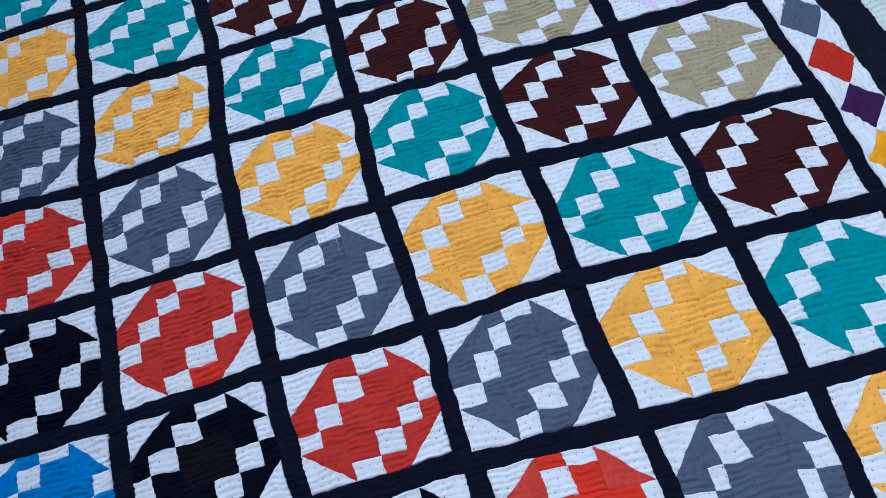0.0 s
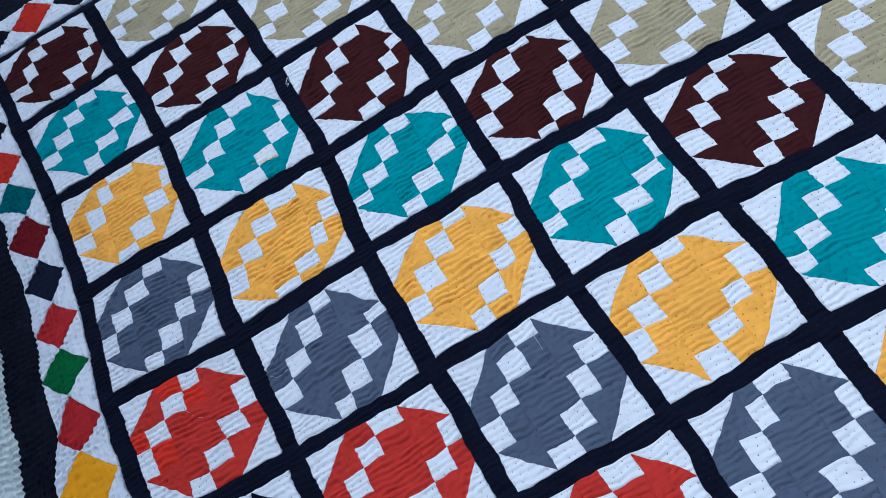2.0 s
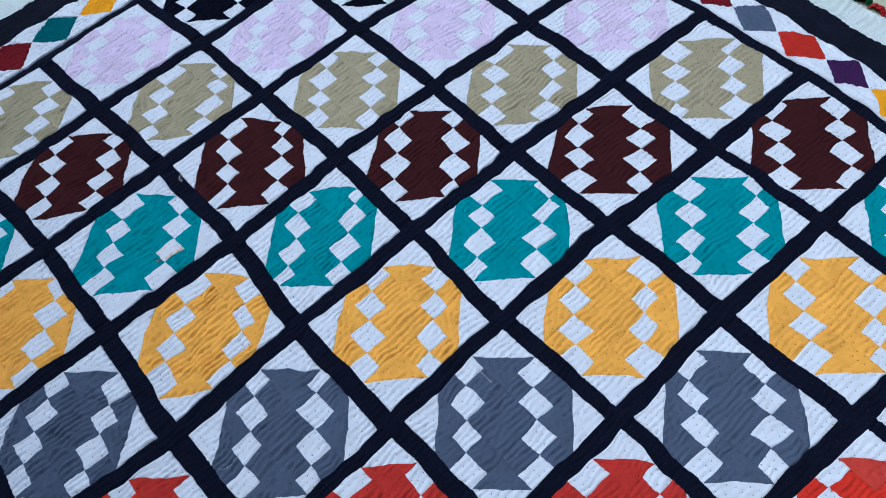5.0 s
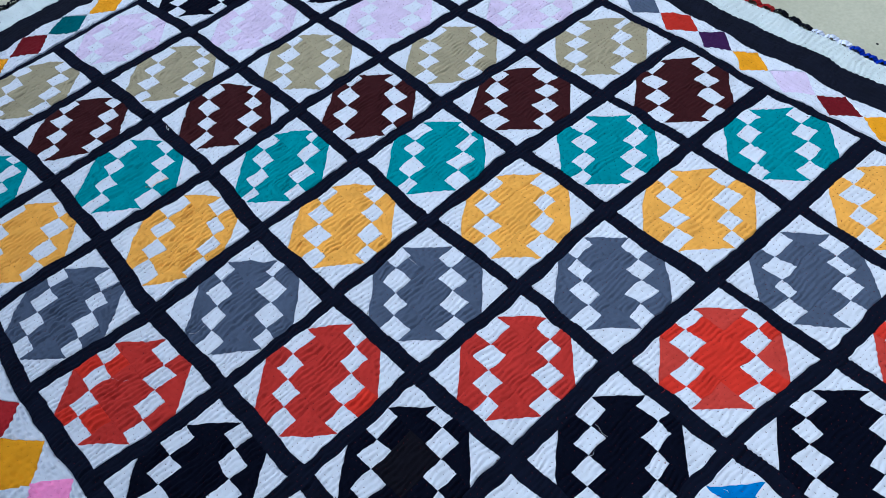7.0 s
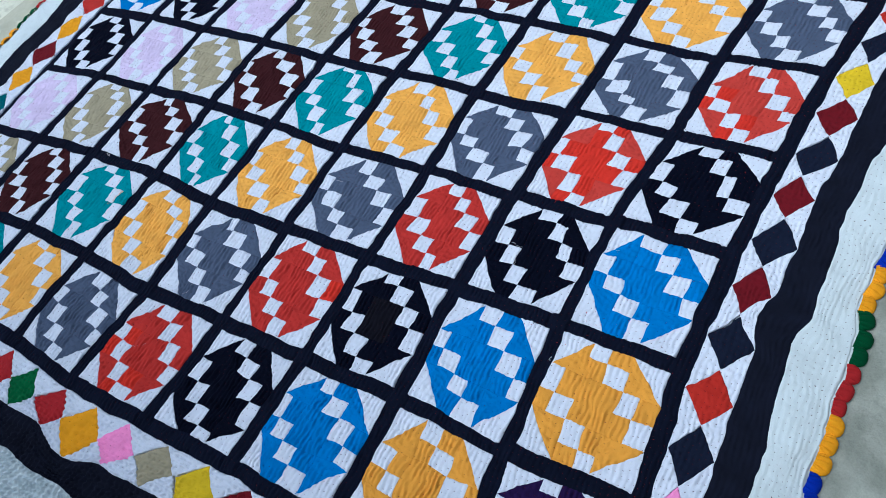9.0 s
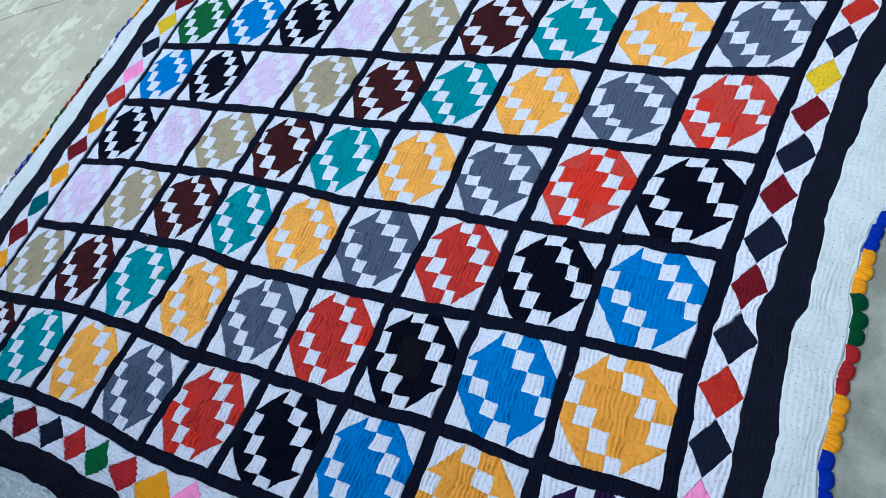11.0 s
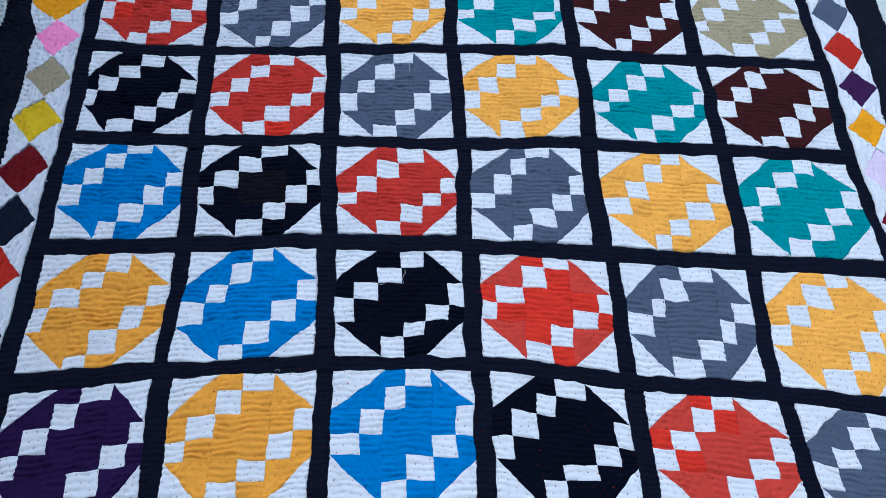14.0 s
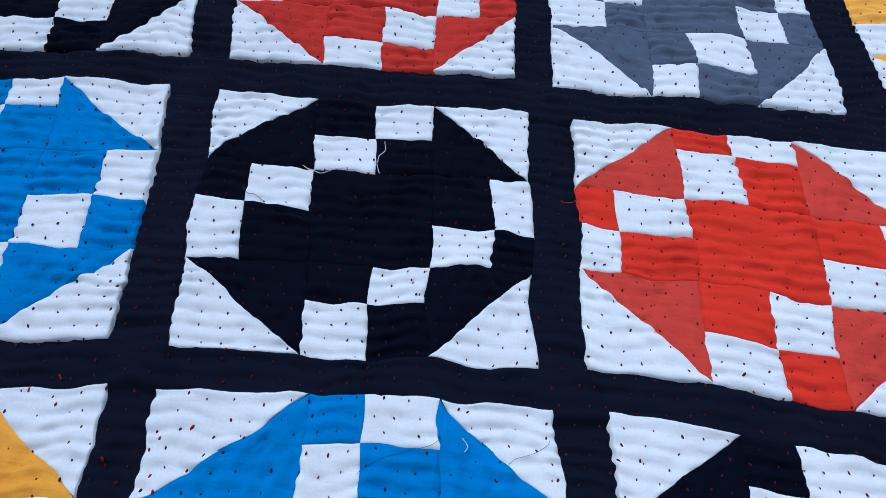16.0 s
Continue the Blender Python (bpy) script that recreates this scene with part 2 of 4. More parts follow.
def cloth(name, colour, mottle=0.10, rough=0.88, grain=0.5, stain=None, gloss=0.10, crumple=0.5):
    """Cotton: fine weave, slub, faded blotches, a little shift of shade from patch to patch."""
    m = bpy.data.materials.new(name)
    m.use_nodes = True
    nt = m.node_tree
    bsdf = nt.nodes["Principled BSDF"]
    bsdf.inputs["Roughness"].default_value = rough
    bsdf.inputs["Specular IOR Level"].default_value = gloss
    uv = nt.nodes.new("ShaderNodeUVMap")
    uv.uv_map = "pattern"
    blot = nt.nodes.new("ShaderNodeTexNoise")
    blot.inputs["Scale"].default_value = 38
    blot.inputs["Detail"].default_value = 5
    slub = nt.nodes.new("ShaderNodeTexNoise")
    slub.inputs["Scale"].default_value = 900
    slub.inputs["Detail"].default_value = 2
    for n in (blot, slub):
        link(nt, uv.outputs[0], n.inputs["Vector"])
    info = nt.nodes.new("ShaderNodeObjectInfo")
    isle = nt.nodes.new("ShaderNodeNewGeometry")
    total = nt.nodes.new("ShaderNodeMath")
    total.operation = "ADD"
    link(nt, info.outputs["Random"], total.inputs[0])
    link(nt, isle.outputs["Random Per Island"], total.inputs[1])
    shade = nt.nodes.new("ShaderNodeMapRange")
    shade.inputs[1].default_value, shade.inputs[2].default_value = 0, 2
    shade.inputs[3].default_value, shade.inputs[4].default_value = 1 - mottle * 0.55, 1 + mottle * 0.55
    link(nt, total.outputs[0], shade.inputs[0])
    spread = nt.nodes.new("ShaderNodeMapRange")
    spread.inputs[1].default_value, spread.inputs[2].default_value = 0.25, 0.75
    spread.inputs[3].default_value, spread.inputs[4].default_value = 1 - mottle, 1 + mottle
    link(nt, blot.outputs[0], spread.inputs[0])
    fine = nt.nodes.new("ShaderNodeMapRange")
    fine.inputs[1].default_value, fine.inputs[2].default_value = 0.25, 0.75
    fine.inputs[3].default_value, fine.inputs[4].default_value = 0.95, 1.05
    link(nt, slub.outputs[0], fine.inputs[0])
    mul = nt.nodes.new("ShaderNodeMath")
    mul.operation = "MULTIPLY"
    link(nt, shade.outputs[0], mul.inputs[0]), link(nt, spread.outputs[0], mul.inputs[1])
    mul2 = nt.nodes.new("ShaderNodeMath")
    mul2.operation = "MULTIPLY"
    link(nt, mul.outputs[0], mul2.inputs[0]), link(nt, fine.outputs[0], mul2.inputs[1])
    tone = nt.nodes.new("ShaderNodeVectorMath")
    tone.operation = "SCALE"
    tone.inputs[0].default_value = colour
    link(nt, mul2.outputs[0], tone.inputs["Scale"])
    out = tone.outputs[0]
    if stain:
        spot = nt.nodes.new("ShaderNodeTexNoise")
        spot.inputs["Scale"].default_value = 55
        spot.inputs["Detail"].default_value = 4
        link(nt, uv.outputs[0], spot.inputs["Vector"])
        gate = nt.nodes.new("ShaderNodeMapRange")
        gate.inputs[1].default_value, gate.inputs[2].default_value = 0.56, 0.72
        link(nt, spot.outputs[0], gate.inputs[0])
        mix = nt.nodes.new("ShaderNodeMix")
        mix.data_type = "RGBA"
        link(nt, gate.outputs[0], mix.inputs["Factor"])
        link(nt, out, mix.inputs["A"])
        mix.inputs["B"].default_value = (*stain, 1)
        out = mix.outputs["Result"]
    link(nt, out, bsdf.inputs["Base Color"])
    # crumpled cotton: long creases along the stitch rows, weave on top
    flow = nt.nodes.new("ShaderNodeMapping")
    flow.inputs["Scale"].default_value = (95, 250, 1)
    link(nt, uv.outputs[0], flow.inputs["Vector"])
    crease = nt.nodes.new("ShaderNodeTexNoise")
    crease.inputs["Scale"].default_value = 1.0
    crease.inputs["Detail"].default_value = 2
    crease.inputs["Distortion"].default_value = 0.6
    link(nt, flow.outputs[0], crease.inputs["Vector"])
    b1 = nt.nodes.new("ShaderNodeBump")
    b1.inputs["Strength"].default_value = crumple
    b1.inputs["Distance"].default_value = 0.0012
    link(nt, crease.outputs[0], b1.inputs["Height"])
    b2 = nt.nodes.new("ShaderNodeBump")
    b2.inputs["Strength"].default_value = grain * 0.22
    b2.inputs["Distance"].default_value = 0.0004
    link(nt, slub.outputs[0], b2.inputs["Height"])
    link(nt, b1.outputs[0], b2.inputs["Normal"])
    link(nt, b2.outputs[0], bsdf.inputs["Normal"])
    return m


WHITE = cloth("white_cotton", (0.60, 0.635, 0.71), 0.05, crumple=0.28)
STAINED = cloth("stained_white_cotton", (0.62, 0.645, 0.69), 0.06, stain=(0.50, 0.26, 0.10))
NAVY = cloth("midnight_sashing", (0.0038, 0.0057, 0.0150), 0.22, gloss=0.05)
BAND = cloth("midnight_border", (0.0056, 0.0072, 0.0155), 0.25, gloss=0.07, crumple=0.6)
CALICO = cloth("white_border_cotton", (0.55, 0.61, 0.615), 0.06, crumple=0.5)
HUES = {
    "ochre": (0.67, 0.30, 0.037), "purple": (0.016, 0.007, 0.045), "yellow": (0.74, 0.36, 0.06), "blue": (0.004, 0.155, 0.45),
    "black": (0.0017, 0.0027, 0.0085), "red": (0.40, 0.027, 0.021), "coral": (0.45, 0.043, 0.031), "crimson": (0.33, 0.016, 0.020), "grey": (0.066, 0.087, 0.138),
    "teal": (0.001, 0.215, 0.255), "brown": (0.035, 0.0088, 0.0105), "khaki": (0.31, 0.275, 0.18),
    "lilac": (0.58, 0.49, 0.66), "green": (0.007, 0.095, 0.028), "scarlet": (0.52, 0.027, 0.015),
    "soot": (0.0052, 0.0052, 0.0090), "maroon": (0.12, 0.005, 0.010), "slate": (0.0072, 0.0105, 0.024),
    "orange": (0.38, 0.021, 0.013), "gold": (0.70, 0.30, 0.006), "lime": (0.60, 0.42, 0.010),
    "pink": (0.80, 0.25, 0.50), "sea": (0.002, 0.085, 0.105), "plum": (0.035, 0.010, 0.060),
    "royal": (0.005, 0.025, 0.33), "amber": (0.74, 0.31, 0.006), "leaf": (0.003, 0.055, 0.018),
    "rose": (0.33, 0.016, 0.018), "ink": (0.006, 0.007, 0.012), "snow": (0.66, 0.70, 0.84),
}
DYED = {n: cloth(f"{n}_cotton", c, 0.10, gloss=0.04 if max(c) < 0.05 else 0.10, crumple=0.6) for n, c in HUES.items()}


def plain(name, colour, rough=0.8):
    m = bpy.data.materials.new(name)
    m.use_nodes = True
    b = m.node_tree.nodes["Principled BSDF"]
    b.inputs["Base Color"].default_value = (*colour, 1)
    b.inputs["Roughness"].default_value = rough
    b.inputs["Specular IOR Level"].default_value = 0.12
    return m


THREAD = plain("maroon_thread", (0.055, 0.008, 0.012), 0.95)
RED_THREAD = plain("red_thread", (0.30, 0.018, 0.020))
GREY_THREAD = plain("grey_thread", (0.05, 0.06, 0.09))
TAN_THREAD = plain("tan_thread", (0.30, 0.19, 0.09))
WHITE_THREAD = plain("white_thread", (0.55, 0.55, 0.58))


def cement(name, colour, pale, scale=1.0, lift=0.0025, worn=0.0):
    """Trowelled cement: cloudy tone, pale worn streaks, pits and hairline grit."""
    m = bpy.data.materials.new(name)
    m.use_nodes = True
    nt = m.node_tree
    bsdf = nt.nodes["Principled BSDF"]
    bsdf.inputs["Roughness"].default_value = 0.82
    bsdf.inputs["Specular IOR Level"].default_value = 0.3
    place = nt.nodes.new("ShaderNodeNewGeometry")
    sizes = {}
    for key, s, detail in (("cloud", 2.2, 6), ("streak", 7.0, 8), ("grit", 160, 4), ("pit", 42, 3)):
        n = nt.nodes.new("ShaderNodeTexNoise")
        n.inputs["Scale"].default_value = s * scale
        n.inputs["Detail"].default_value = detail
        link(nt, place.outputs["Position"], n.inputs["Vector"])
        sizes[key] = n
    gate = nt.nodes.new("ShaderNodeMapRange")
    gate.inputs[1].default_value, gate.inputs[2].default_value = (0.50, 0.64) if worn else (0.44, 0.70)
    seen = sizes["streak"].outputs[0]
    if worn:
        # each brick is rubbed bare to a degree of its own
        info = nt.nodes.new("ShaderNodeObjectInfo")
        bare = nt.nodes.new("ShaderNodeMath")
        bare.operation = "MULTIPLY_ADD"
        link(nt, info.outputs["Random"], bare.inputs[0])
        bare.inputs[1].default_value = worn
        shift = nt.nodes.new("ShaderNodeMath")
        shift.operation = "SUBTRACT"
        link(nt, seen, shift.inputs[0])
        shift.inputs[1].default_value = worn * 0.55
        link(nt, shift.outputs[0], bare.inputs[2])
        seen = bare.outputs[0]
    link(nt, seen, gate.inputs[0])
    mix = nt.nodes.new("ShaderNodeMix")
    mix.data_type = "RGBA"
    mix.inputs["A"].default_value, mix.inputs["B"].default_value = (*colour, 1), (*pale, 1)
    link(nt, gate.outputs[0], mix.inputs["Factor"])
    tone = nt.nodes.new("ShaderNodeMapRange")
    tone.inputs[1].default_value, tone.inputs[2].default_value = 0.3, 0.7
    tone.inputs[3].default_value, tone.inputs[4].default_value = 0.84, 1.12
    link(nt, sizes["cloud"].outputs[0], tone.inputs[0])
    speck = nt.nodes.new("ShaderNodeMapRange")
    speck.inputs[1].default_value, speck.inputs[2].default_value = 0.3, 0.7
    speck.inputs[3].default_value, speck.inputs[4].default_value = 0.92, 1.06
    link(nt, sizes["grit"].outputs[0], speck.inputs[0])
    both = nt.nodes.new("ShaderNodeMath")
    both.operation = "MULTIPLY"
    link(nt, tone.outputs[0], both.inputs[0]), link(nt, speck.outputs[0], both.inputs[1])
    col = nt.nodes.new("ShaderNodeVectorMath")
    col.operation = "SCALE"
    link(nt, mix.outputs["Result"], col.inputs[0]), link(nt, both.outputs[0], col.inputs["Scale"])
    link(nt, col.outputs[0], bsdf.inputs["Base Color"])
    b1 = nt.nodes.new("ShaderNodeBump")
    b1.inputs["Strength"].default_value, b1.inputs["Distance"].default_value = 0.5, lift
    link(nt, sizes["pit"].outputs[0], b1.inputs["Height"])
    b2 = nt.nodes.new("ShaderNodeBump")
    b2.inputs["Strength"].default_value, b2.inputs["Distance"].default_value = 0.4, 0.0008
    link(nt, sizes["grit"].outputs[0], b2.inputs["Height"])
    link(nt, b1.outputs[0], b2.inputs["Normal"]), link(nt, b2.outputs[0], bsdf.inputs["Normal"])
    return m


CEMENT = cement("cement_floor", (0.22, 0.235, 0.195), (0.345, 0.36, 0.305), 2.4, 0.008)
SKIM = cement("brick_skim", (0.435, 0.428, 0.325), (0.47, 0.462, 0.355))
WORN = cement("worn_brick", (0.430, 0.425, 0.325), (0.60, 0.60, 0.47), 5.0, worn=0.42)

PLASTER = cement("shade_wall_plaster", (0.30, 0.31, 0.29), (0.36, 0.37, 0.35), 0.6)

# ---- ground ----
def ground_sheet():
    bm = bmesh.new()
    xs = [-40, -6, -2] + [-2 + 0.25 * k for k in range(1, 24)] + [8, 40]
    ys = [-40, -6, -2] + [-2 + 0.25 * k for k in range(1, 28)] + [9, 40]
    grid = []
    for y in ys:
        grid.append([bm.verts.new((x, y, FLOOR_Z - 0.0015 + 0.0015 * noise.noise((x * 1.3, y * 1.3, 0)))) for x in xs])
    for r0, r1 in zip(grid, grid[1:]):
        for k in range(len(xs) - 1):
            bm.faces.new((r0[k], r0[k + 1], r1[k + 1], r1[k]))
    low = bmesh.ops.extrude_face_region(bm, geom=bm.faces[:])
    for q in low["geom"]:
        if isinstance(q, bmesh.types.BMVert):
            q.co.z = FLOOR_Z - 0.15
    bmesh.ops.recalc_face_normals(bm, faces=bm.faces[:])
    me = bpy.data.meshes.new("ground")
    bm.to_mesh(me)
    bm.free()
    me.materials.append(CEMENT)
    return tagged(new("ground", me), "pale grey-green cement yard floor skimmed over bricks", "floor", kind="structure")


ground = ground_sheet()


def shade_wall(name, place, size):
    """A plain unseen wall, added to block skylight and shade the floor near it."""
    bm = bmesh.new()
    bmesh.ops.create_cube(bm, size=1, matrix=Matrix.LocRotScale(place, None, size))
    bmesh.ops.bevel(bm, geom=bm.edges[:], offset=0.012, segments=2, affect="EDGES")
    me = bpy.data.meshes.new(name)
    bm.to_mesh(me)
    bm.free()
    me.materials.append(PLASTER)
    return tagged(new(name, me), "plain grey unseen wall, added to shade the quilt", "wall", kind="structure")


# added light blockers out of view: they dim the west, east and south sides
shade_wall("shade_wall_west", (-0.92, 0.8, 0.85), (0.23, 14, 2.0))
shade_wall("shade_wall_east", (2.30, 0.8, 1.55), (0.23, 14, 3.4))
shade_wall("shade_wall_south", (0.69, -0.90, 1.45), (2.99, 0.23, 3.2))

# ---- the quilt ----
quilt = tagged(new("quilt"), "hand-stitched patchwork quilt in many colours spread on the cement floor", "quilt")


def bounds():
    w, s, e, n = (OUT[k] for k in ("west", "south", "east", "north"))
    return w, s, e, n


def quilt_body():
    """The padded layers under the patches, down to the floor."""
    w, s, e, n = bounds()
    us = np.linspace(-w[3] + 0.004, LU + e[3] - 0.004, 170)
    vs = np.linspace(-s[3] + 0.004, LV + n[3] - 0.004, 220)
    u, v = np.meshgrid(us, vs)
    x, y = laid(u, v)
    z = np.maximum(height(u, v, "u") - 0.0064, FLOOR_Z + 0.001)
    top = np.stack([x, y, z], -1).reshape(-1, 3)
    bottom = top.copy()
    bottom[:, 2] = FLOOR_Z - 0.001
    i = np.arange(u.size).reshape(u.shape)
    f = np.stack([i[:-1, :-1], i[:-1, 1:], i[1:, 1:], i[1:, :-1]], -1).reshape(-1, 4)
    ring = np.r_[i[0, :-1], i[:-1, -1], i[-1, :0:-1], i[:0:-1, 0]]
    after = np.roll(ring, -1)
    k = u.size
    side = np.stack([after, ring, ring + k, after + k], -1)
    faces = np.r_[f, f[:, ::-1] + k, side]
    coords = np.stack([u, v], -1).reshape(-1, 2)
    return np.r_[top, bottom], faces, np.r_[coords, coords]


part("padding", [quilt_body()], NAVY, quilt, "dark cotton backing and padding under the patches")

# colours along the diagonals
DIAGONAL = ("purple", "ochre", "blue", "black", "red", "grey", "yellow", "teal", "brown", "khaki", "lilac", "black", "blue", "green")
SECOND = {"red": "scarlet", "black": "soot"}
# red blocks whose corners are a paler red
CORAL = {(3, 1), (4, 0)}
# which coloured pieces of a block are cut from the second shade: c centre, s, a, e squares
MIXED = {(1, 2): "c", (3, 1): "csae", (0, 4): "a", (4, 0): "a", (1, 3): "e"}

# how the blocks sewn least square lean out of true at their corners, millimetres
TRIM = {
    (1, 0): ((-0.8, -0.6), (-1.5, -3.4), (2.9, 2.0), (1.5, 0.4)),
    (1, 1): ((-6.0, -2.3), (-1.6, -1.7), (-3.5, 1.6), (-0.9, -1.2)),
    (1, 2): ((-0.4, 2.0), (2.9, 0.4), (-1.6, 2.9), (0.4, 1.2)),
    (1, 3): ((-0.2, -1.6), (2.0, -1.0), (4.4, 0.1), (0.3, 3.1)),
    (1, 4): ((-1.0, -4.0), (-3.2, -5.0), (-2.4, -0.0), (1.1, -1.5)),
    (2, 0): ((-1.3, 1.5), (0.5, 0.1), (3.7, 3.7), (-1.8, 0.8)),
    (2, 1): ((1.0, -5.2), (-2.4, -3.5), (3.8, 0.7), (-0.3, -1.8)),
    (2, 2): ((-0.0, -0.2), (-3.1, 3.4), (5.0, -0.2), (-2.5, 0.9)),
    (2, 3): ((0.1, -4.3), (-1.1, -1.1), (3.4, 3.6), (4.7, 4.1)),
}
TRIM |= {
    (2, 4): ((-0.5, -0.4), (-2.0, -0.6), (5.3, 0.2), (-1.5, 4.1)),
    (3, 0): ((-0.7, -2.7), (-0.1, 0.1), (-1.3, -1.8), (2.2, 4.6)),
    (3, 1): ((-4.4, -1.1), (-1.0, -1.0), (8.0, -1.7), (5.2, -0.7)),
    (3, 2): ((-5.7, -1.7), (-6.9, 0.4), (-5.3, 2.5), (3.1, 1.2)),
    (3, 3): ((-3.1, -1.9), (1.4, 1.6), (4.2, 0.6), (1.0, 2.7)),
    (3, 4): ((-3.3, -0.6), (-1.2, 2.5), (1.3, -0.9), (0.6, 1.7)),
    (3, 7): ((-2.5, -2.1), (-2.2, -4.4), (4.0, 4.0), (-2.2, -1.6)),
    (3, 8): ((1.9, 0.2), (-4.8, -2.5), (-2.2, -2.9), (-4.8, -2.5)),
    (4, 0): ((0.8, -0.3), (0.8, 0.8), (4.0, 2.9), (0.1, 1.1)),
}
TRIM |= {
    (4, 1): ((-1.9, 0.2), (-3.4, 1.1), (5.2, 1.9), (2.0, -1.0)),
    (4, 2): ((-3.2, 1.2), (-1.1, 0.0), (1.6, 1.5), (-3.3, -0.6)),
    (4, 3): ((3.2, -1.1), (0.5, -2.3), (6.3, 1.5), (2.2, -3.7)),
    (4, 4): ((-4.0, 0.5), (-3.5, -2.2), (-0.2, -1.0), (1.4, 1.0)),
    (5, 1): ((-8.7, -1.8), (0.6, -1.4), (-1.8, -1.2), (1.9, 1.2)),
    (5, 2): ((-2.6, -0.0), (4.7, 0.4), (0.1, -0.5), (0.3, 2.5)),
}
# where the cuts of single blocks fall, in hundredths of their width and height; the middle cut at both its ends
CUT_U = {
    (0, 0): (16.7, 34.0, 51.1, 50.8, 72.2, 89.5),
    (1, 0): (13.3, 32.4, 51.3, 48.7, 70.3, 87.3),
    (2, 0): (19.3, 36.3, 53.0, 52.2, 71.2, 88.2),
    (3, 0): (14.7, 33.8, 49.1, 48.1, 72.1, 88.4),
    (4, 0): (15.7, 34.6, 46.1, 50.5, 66.1, 86.1),
    (0, 1): (11.8, 33.6, 49.8, 49.9, 68.9, 83.6),
    (1, 1): (18.2, 33.6, 49.6, 50.8, 67.3, 85.7),
    (2, 1): (15.1, 33.2, 51.8, 51.6, 69.2, 87.6),
    (3, 1): (10.9, 32.5, 51.6, 49.3, 69.0, 89.0),
    (4, 1): (19.4, 29.6, 53.5, 49.1, 72.1, 83.7),
    (5, 1): (14.4, 31.1, 54.7, 50.7, 67.4, 81.8),
    (0, 2): (17.8, 33.0, 48.8, 47.6, 70.0, 86.9),
}
CUT_U |= {
    (1, 2): (12.2, 31.6, 53.3, 50.4, 71.5, 89.7),
    (2, 2): (16.4, 33.7, 53.8, 50.9, 71.6, 86.5),
    (3, 2): (19.6, 34.6, 50.2, 48.7, 70.2, 87.5),
    (4, 2): (19.5, 35.5, 49.5, 50.3, 66.7, 87.0),
    (5, 2): (13.6, 31.1, 49.2, 50.8, 69.3, 86.1),
    (0, 3): (9.6, 27.2, 49.6, 47.5, 67.9, 84.7),
    (1, 3): (16.0, 31.3, 49.9, 48.0, 70.7, 88.2),
    (2, 3): (14.7, 30.1, 51.1, 48.2, 68.3, 82.9),
    (3, 3): (13.5, 30.5, 50.4, 48.5, 67.5, 83.8),
    (4, 3): (14.6, 33.9, 49.8, 50.4, 69.3, 89.8),
    (5, 3): (14.7, 30.3, 51.5, 46.0, 66.4, 84.0),
    (0, 4): (12.0, 29.3, 48.0, 50.5, 67.5, 86.6),
}
CUT_U |= {
    (1, 4): (18.5, 36.0, 49.7, 52.9, 68.1, 85.4),
    (2, 4): (16.8, 35.3, 49.4, 50.7, 67.7, 84.8),
    (3, 4): (15.3, 34.7, 51.4, 50.0, 72.2, 94.2),
    (4, 4): (18.6, 34.1, 50.1, 52.8, 68.9, 85.3),
    (5, 4): (10.4, 27.6, 48.1, 43.6, 62.7, 80.2),
    (0, 5): (13.9, 30.5, 46.3, 49.9, 66.5, 82.6),
    (1, 5): (15.2, 32.4, 54.4, 50.4, 74.3, 86.1),
    (2, 5): (14.6, 32.8, 49.4, 49.0, 68.5, 89.2),
    (3, 5): (14.6, 34.8, 50.5, 52.7, 70.8, 86.7),
    (4, 5): (14.9, 32.1, 53.5, 47.9, 73.5, 89.2),
    (0, 6): (17.5, 33.6, 52.4, 46.2, 72.3, 91.6),
    (1, 6): (20.3, 36.9, 57.1, 52.2, 74.4, 91.0),
}
CUT_U |= {
    (2, 6): (22.5, 35.8, 56.4, 50.8, 74.9, 88.5),
    (0, 7): (16.8, 35.0, 51.6, 52.1, 73.7, 93.2),
    (1, 7): (21.1, 37.9, 54.2, 53.4, 72.0, 88.6),
    (2, 7): (14.7, 33.8, 52.2, 51.4, 75.6, 91.0),
    (0, 8): (20.6, 34.0, 55.3, 49.5, 75.0, 90.1),
}
CUT_V = {
    (0, 0): (16.3, 34.2, 51.6, 51.4, 68.5, 87.8),
    (1, 0): (18.2, 34.0, 51.1, 52.3, 69.2, 86.5),
    (2, 0): (13.5, 32.4, 48.5, 49.2, 69.3, 86.4),
    (3, 0): (21.2, 32.6, 49.8, 49.5, 70.1, 86.4),
    (4, 0): (15.6, 34.6, 53.1, 48.5, 68.5, 89.2),
    (0, 1): (9.7, 30.9, 52.6, 50.5, 68.1, 82.4),
    (1, 1): (12.7, 31.4, 52.5, 50.1, 69.2, 87.9),
    (2, 1): (18.7, 31.6, 52.3, 46.3, 68.5, 84.0),
    (3, 1): (16.8, 35.0, 53.3, 50.3, 68.5, 89.5),
    (4, 1): (15.9, 33.1, 53.0, 50.5, 67.9, 86.9),
    (5, 1): (18.4, 34.6, 51.3, 52.5, 69.6, 89.2),
    (0, 2): (15.7, 34.3, 55.8, 55.3, 72.5, 89.9),
}
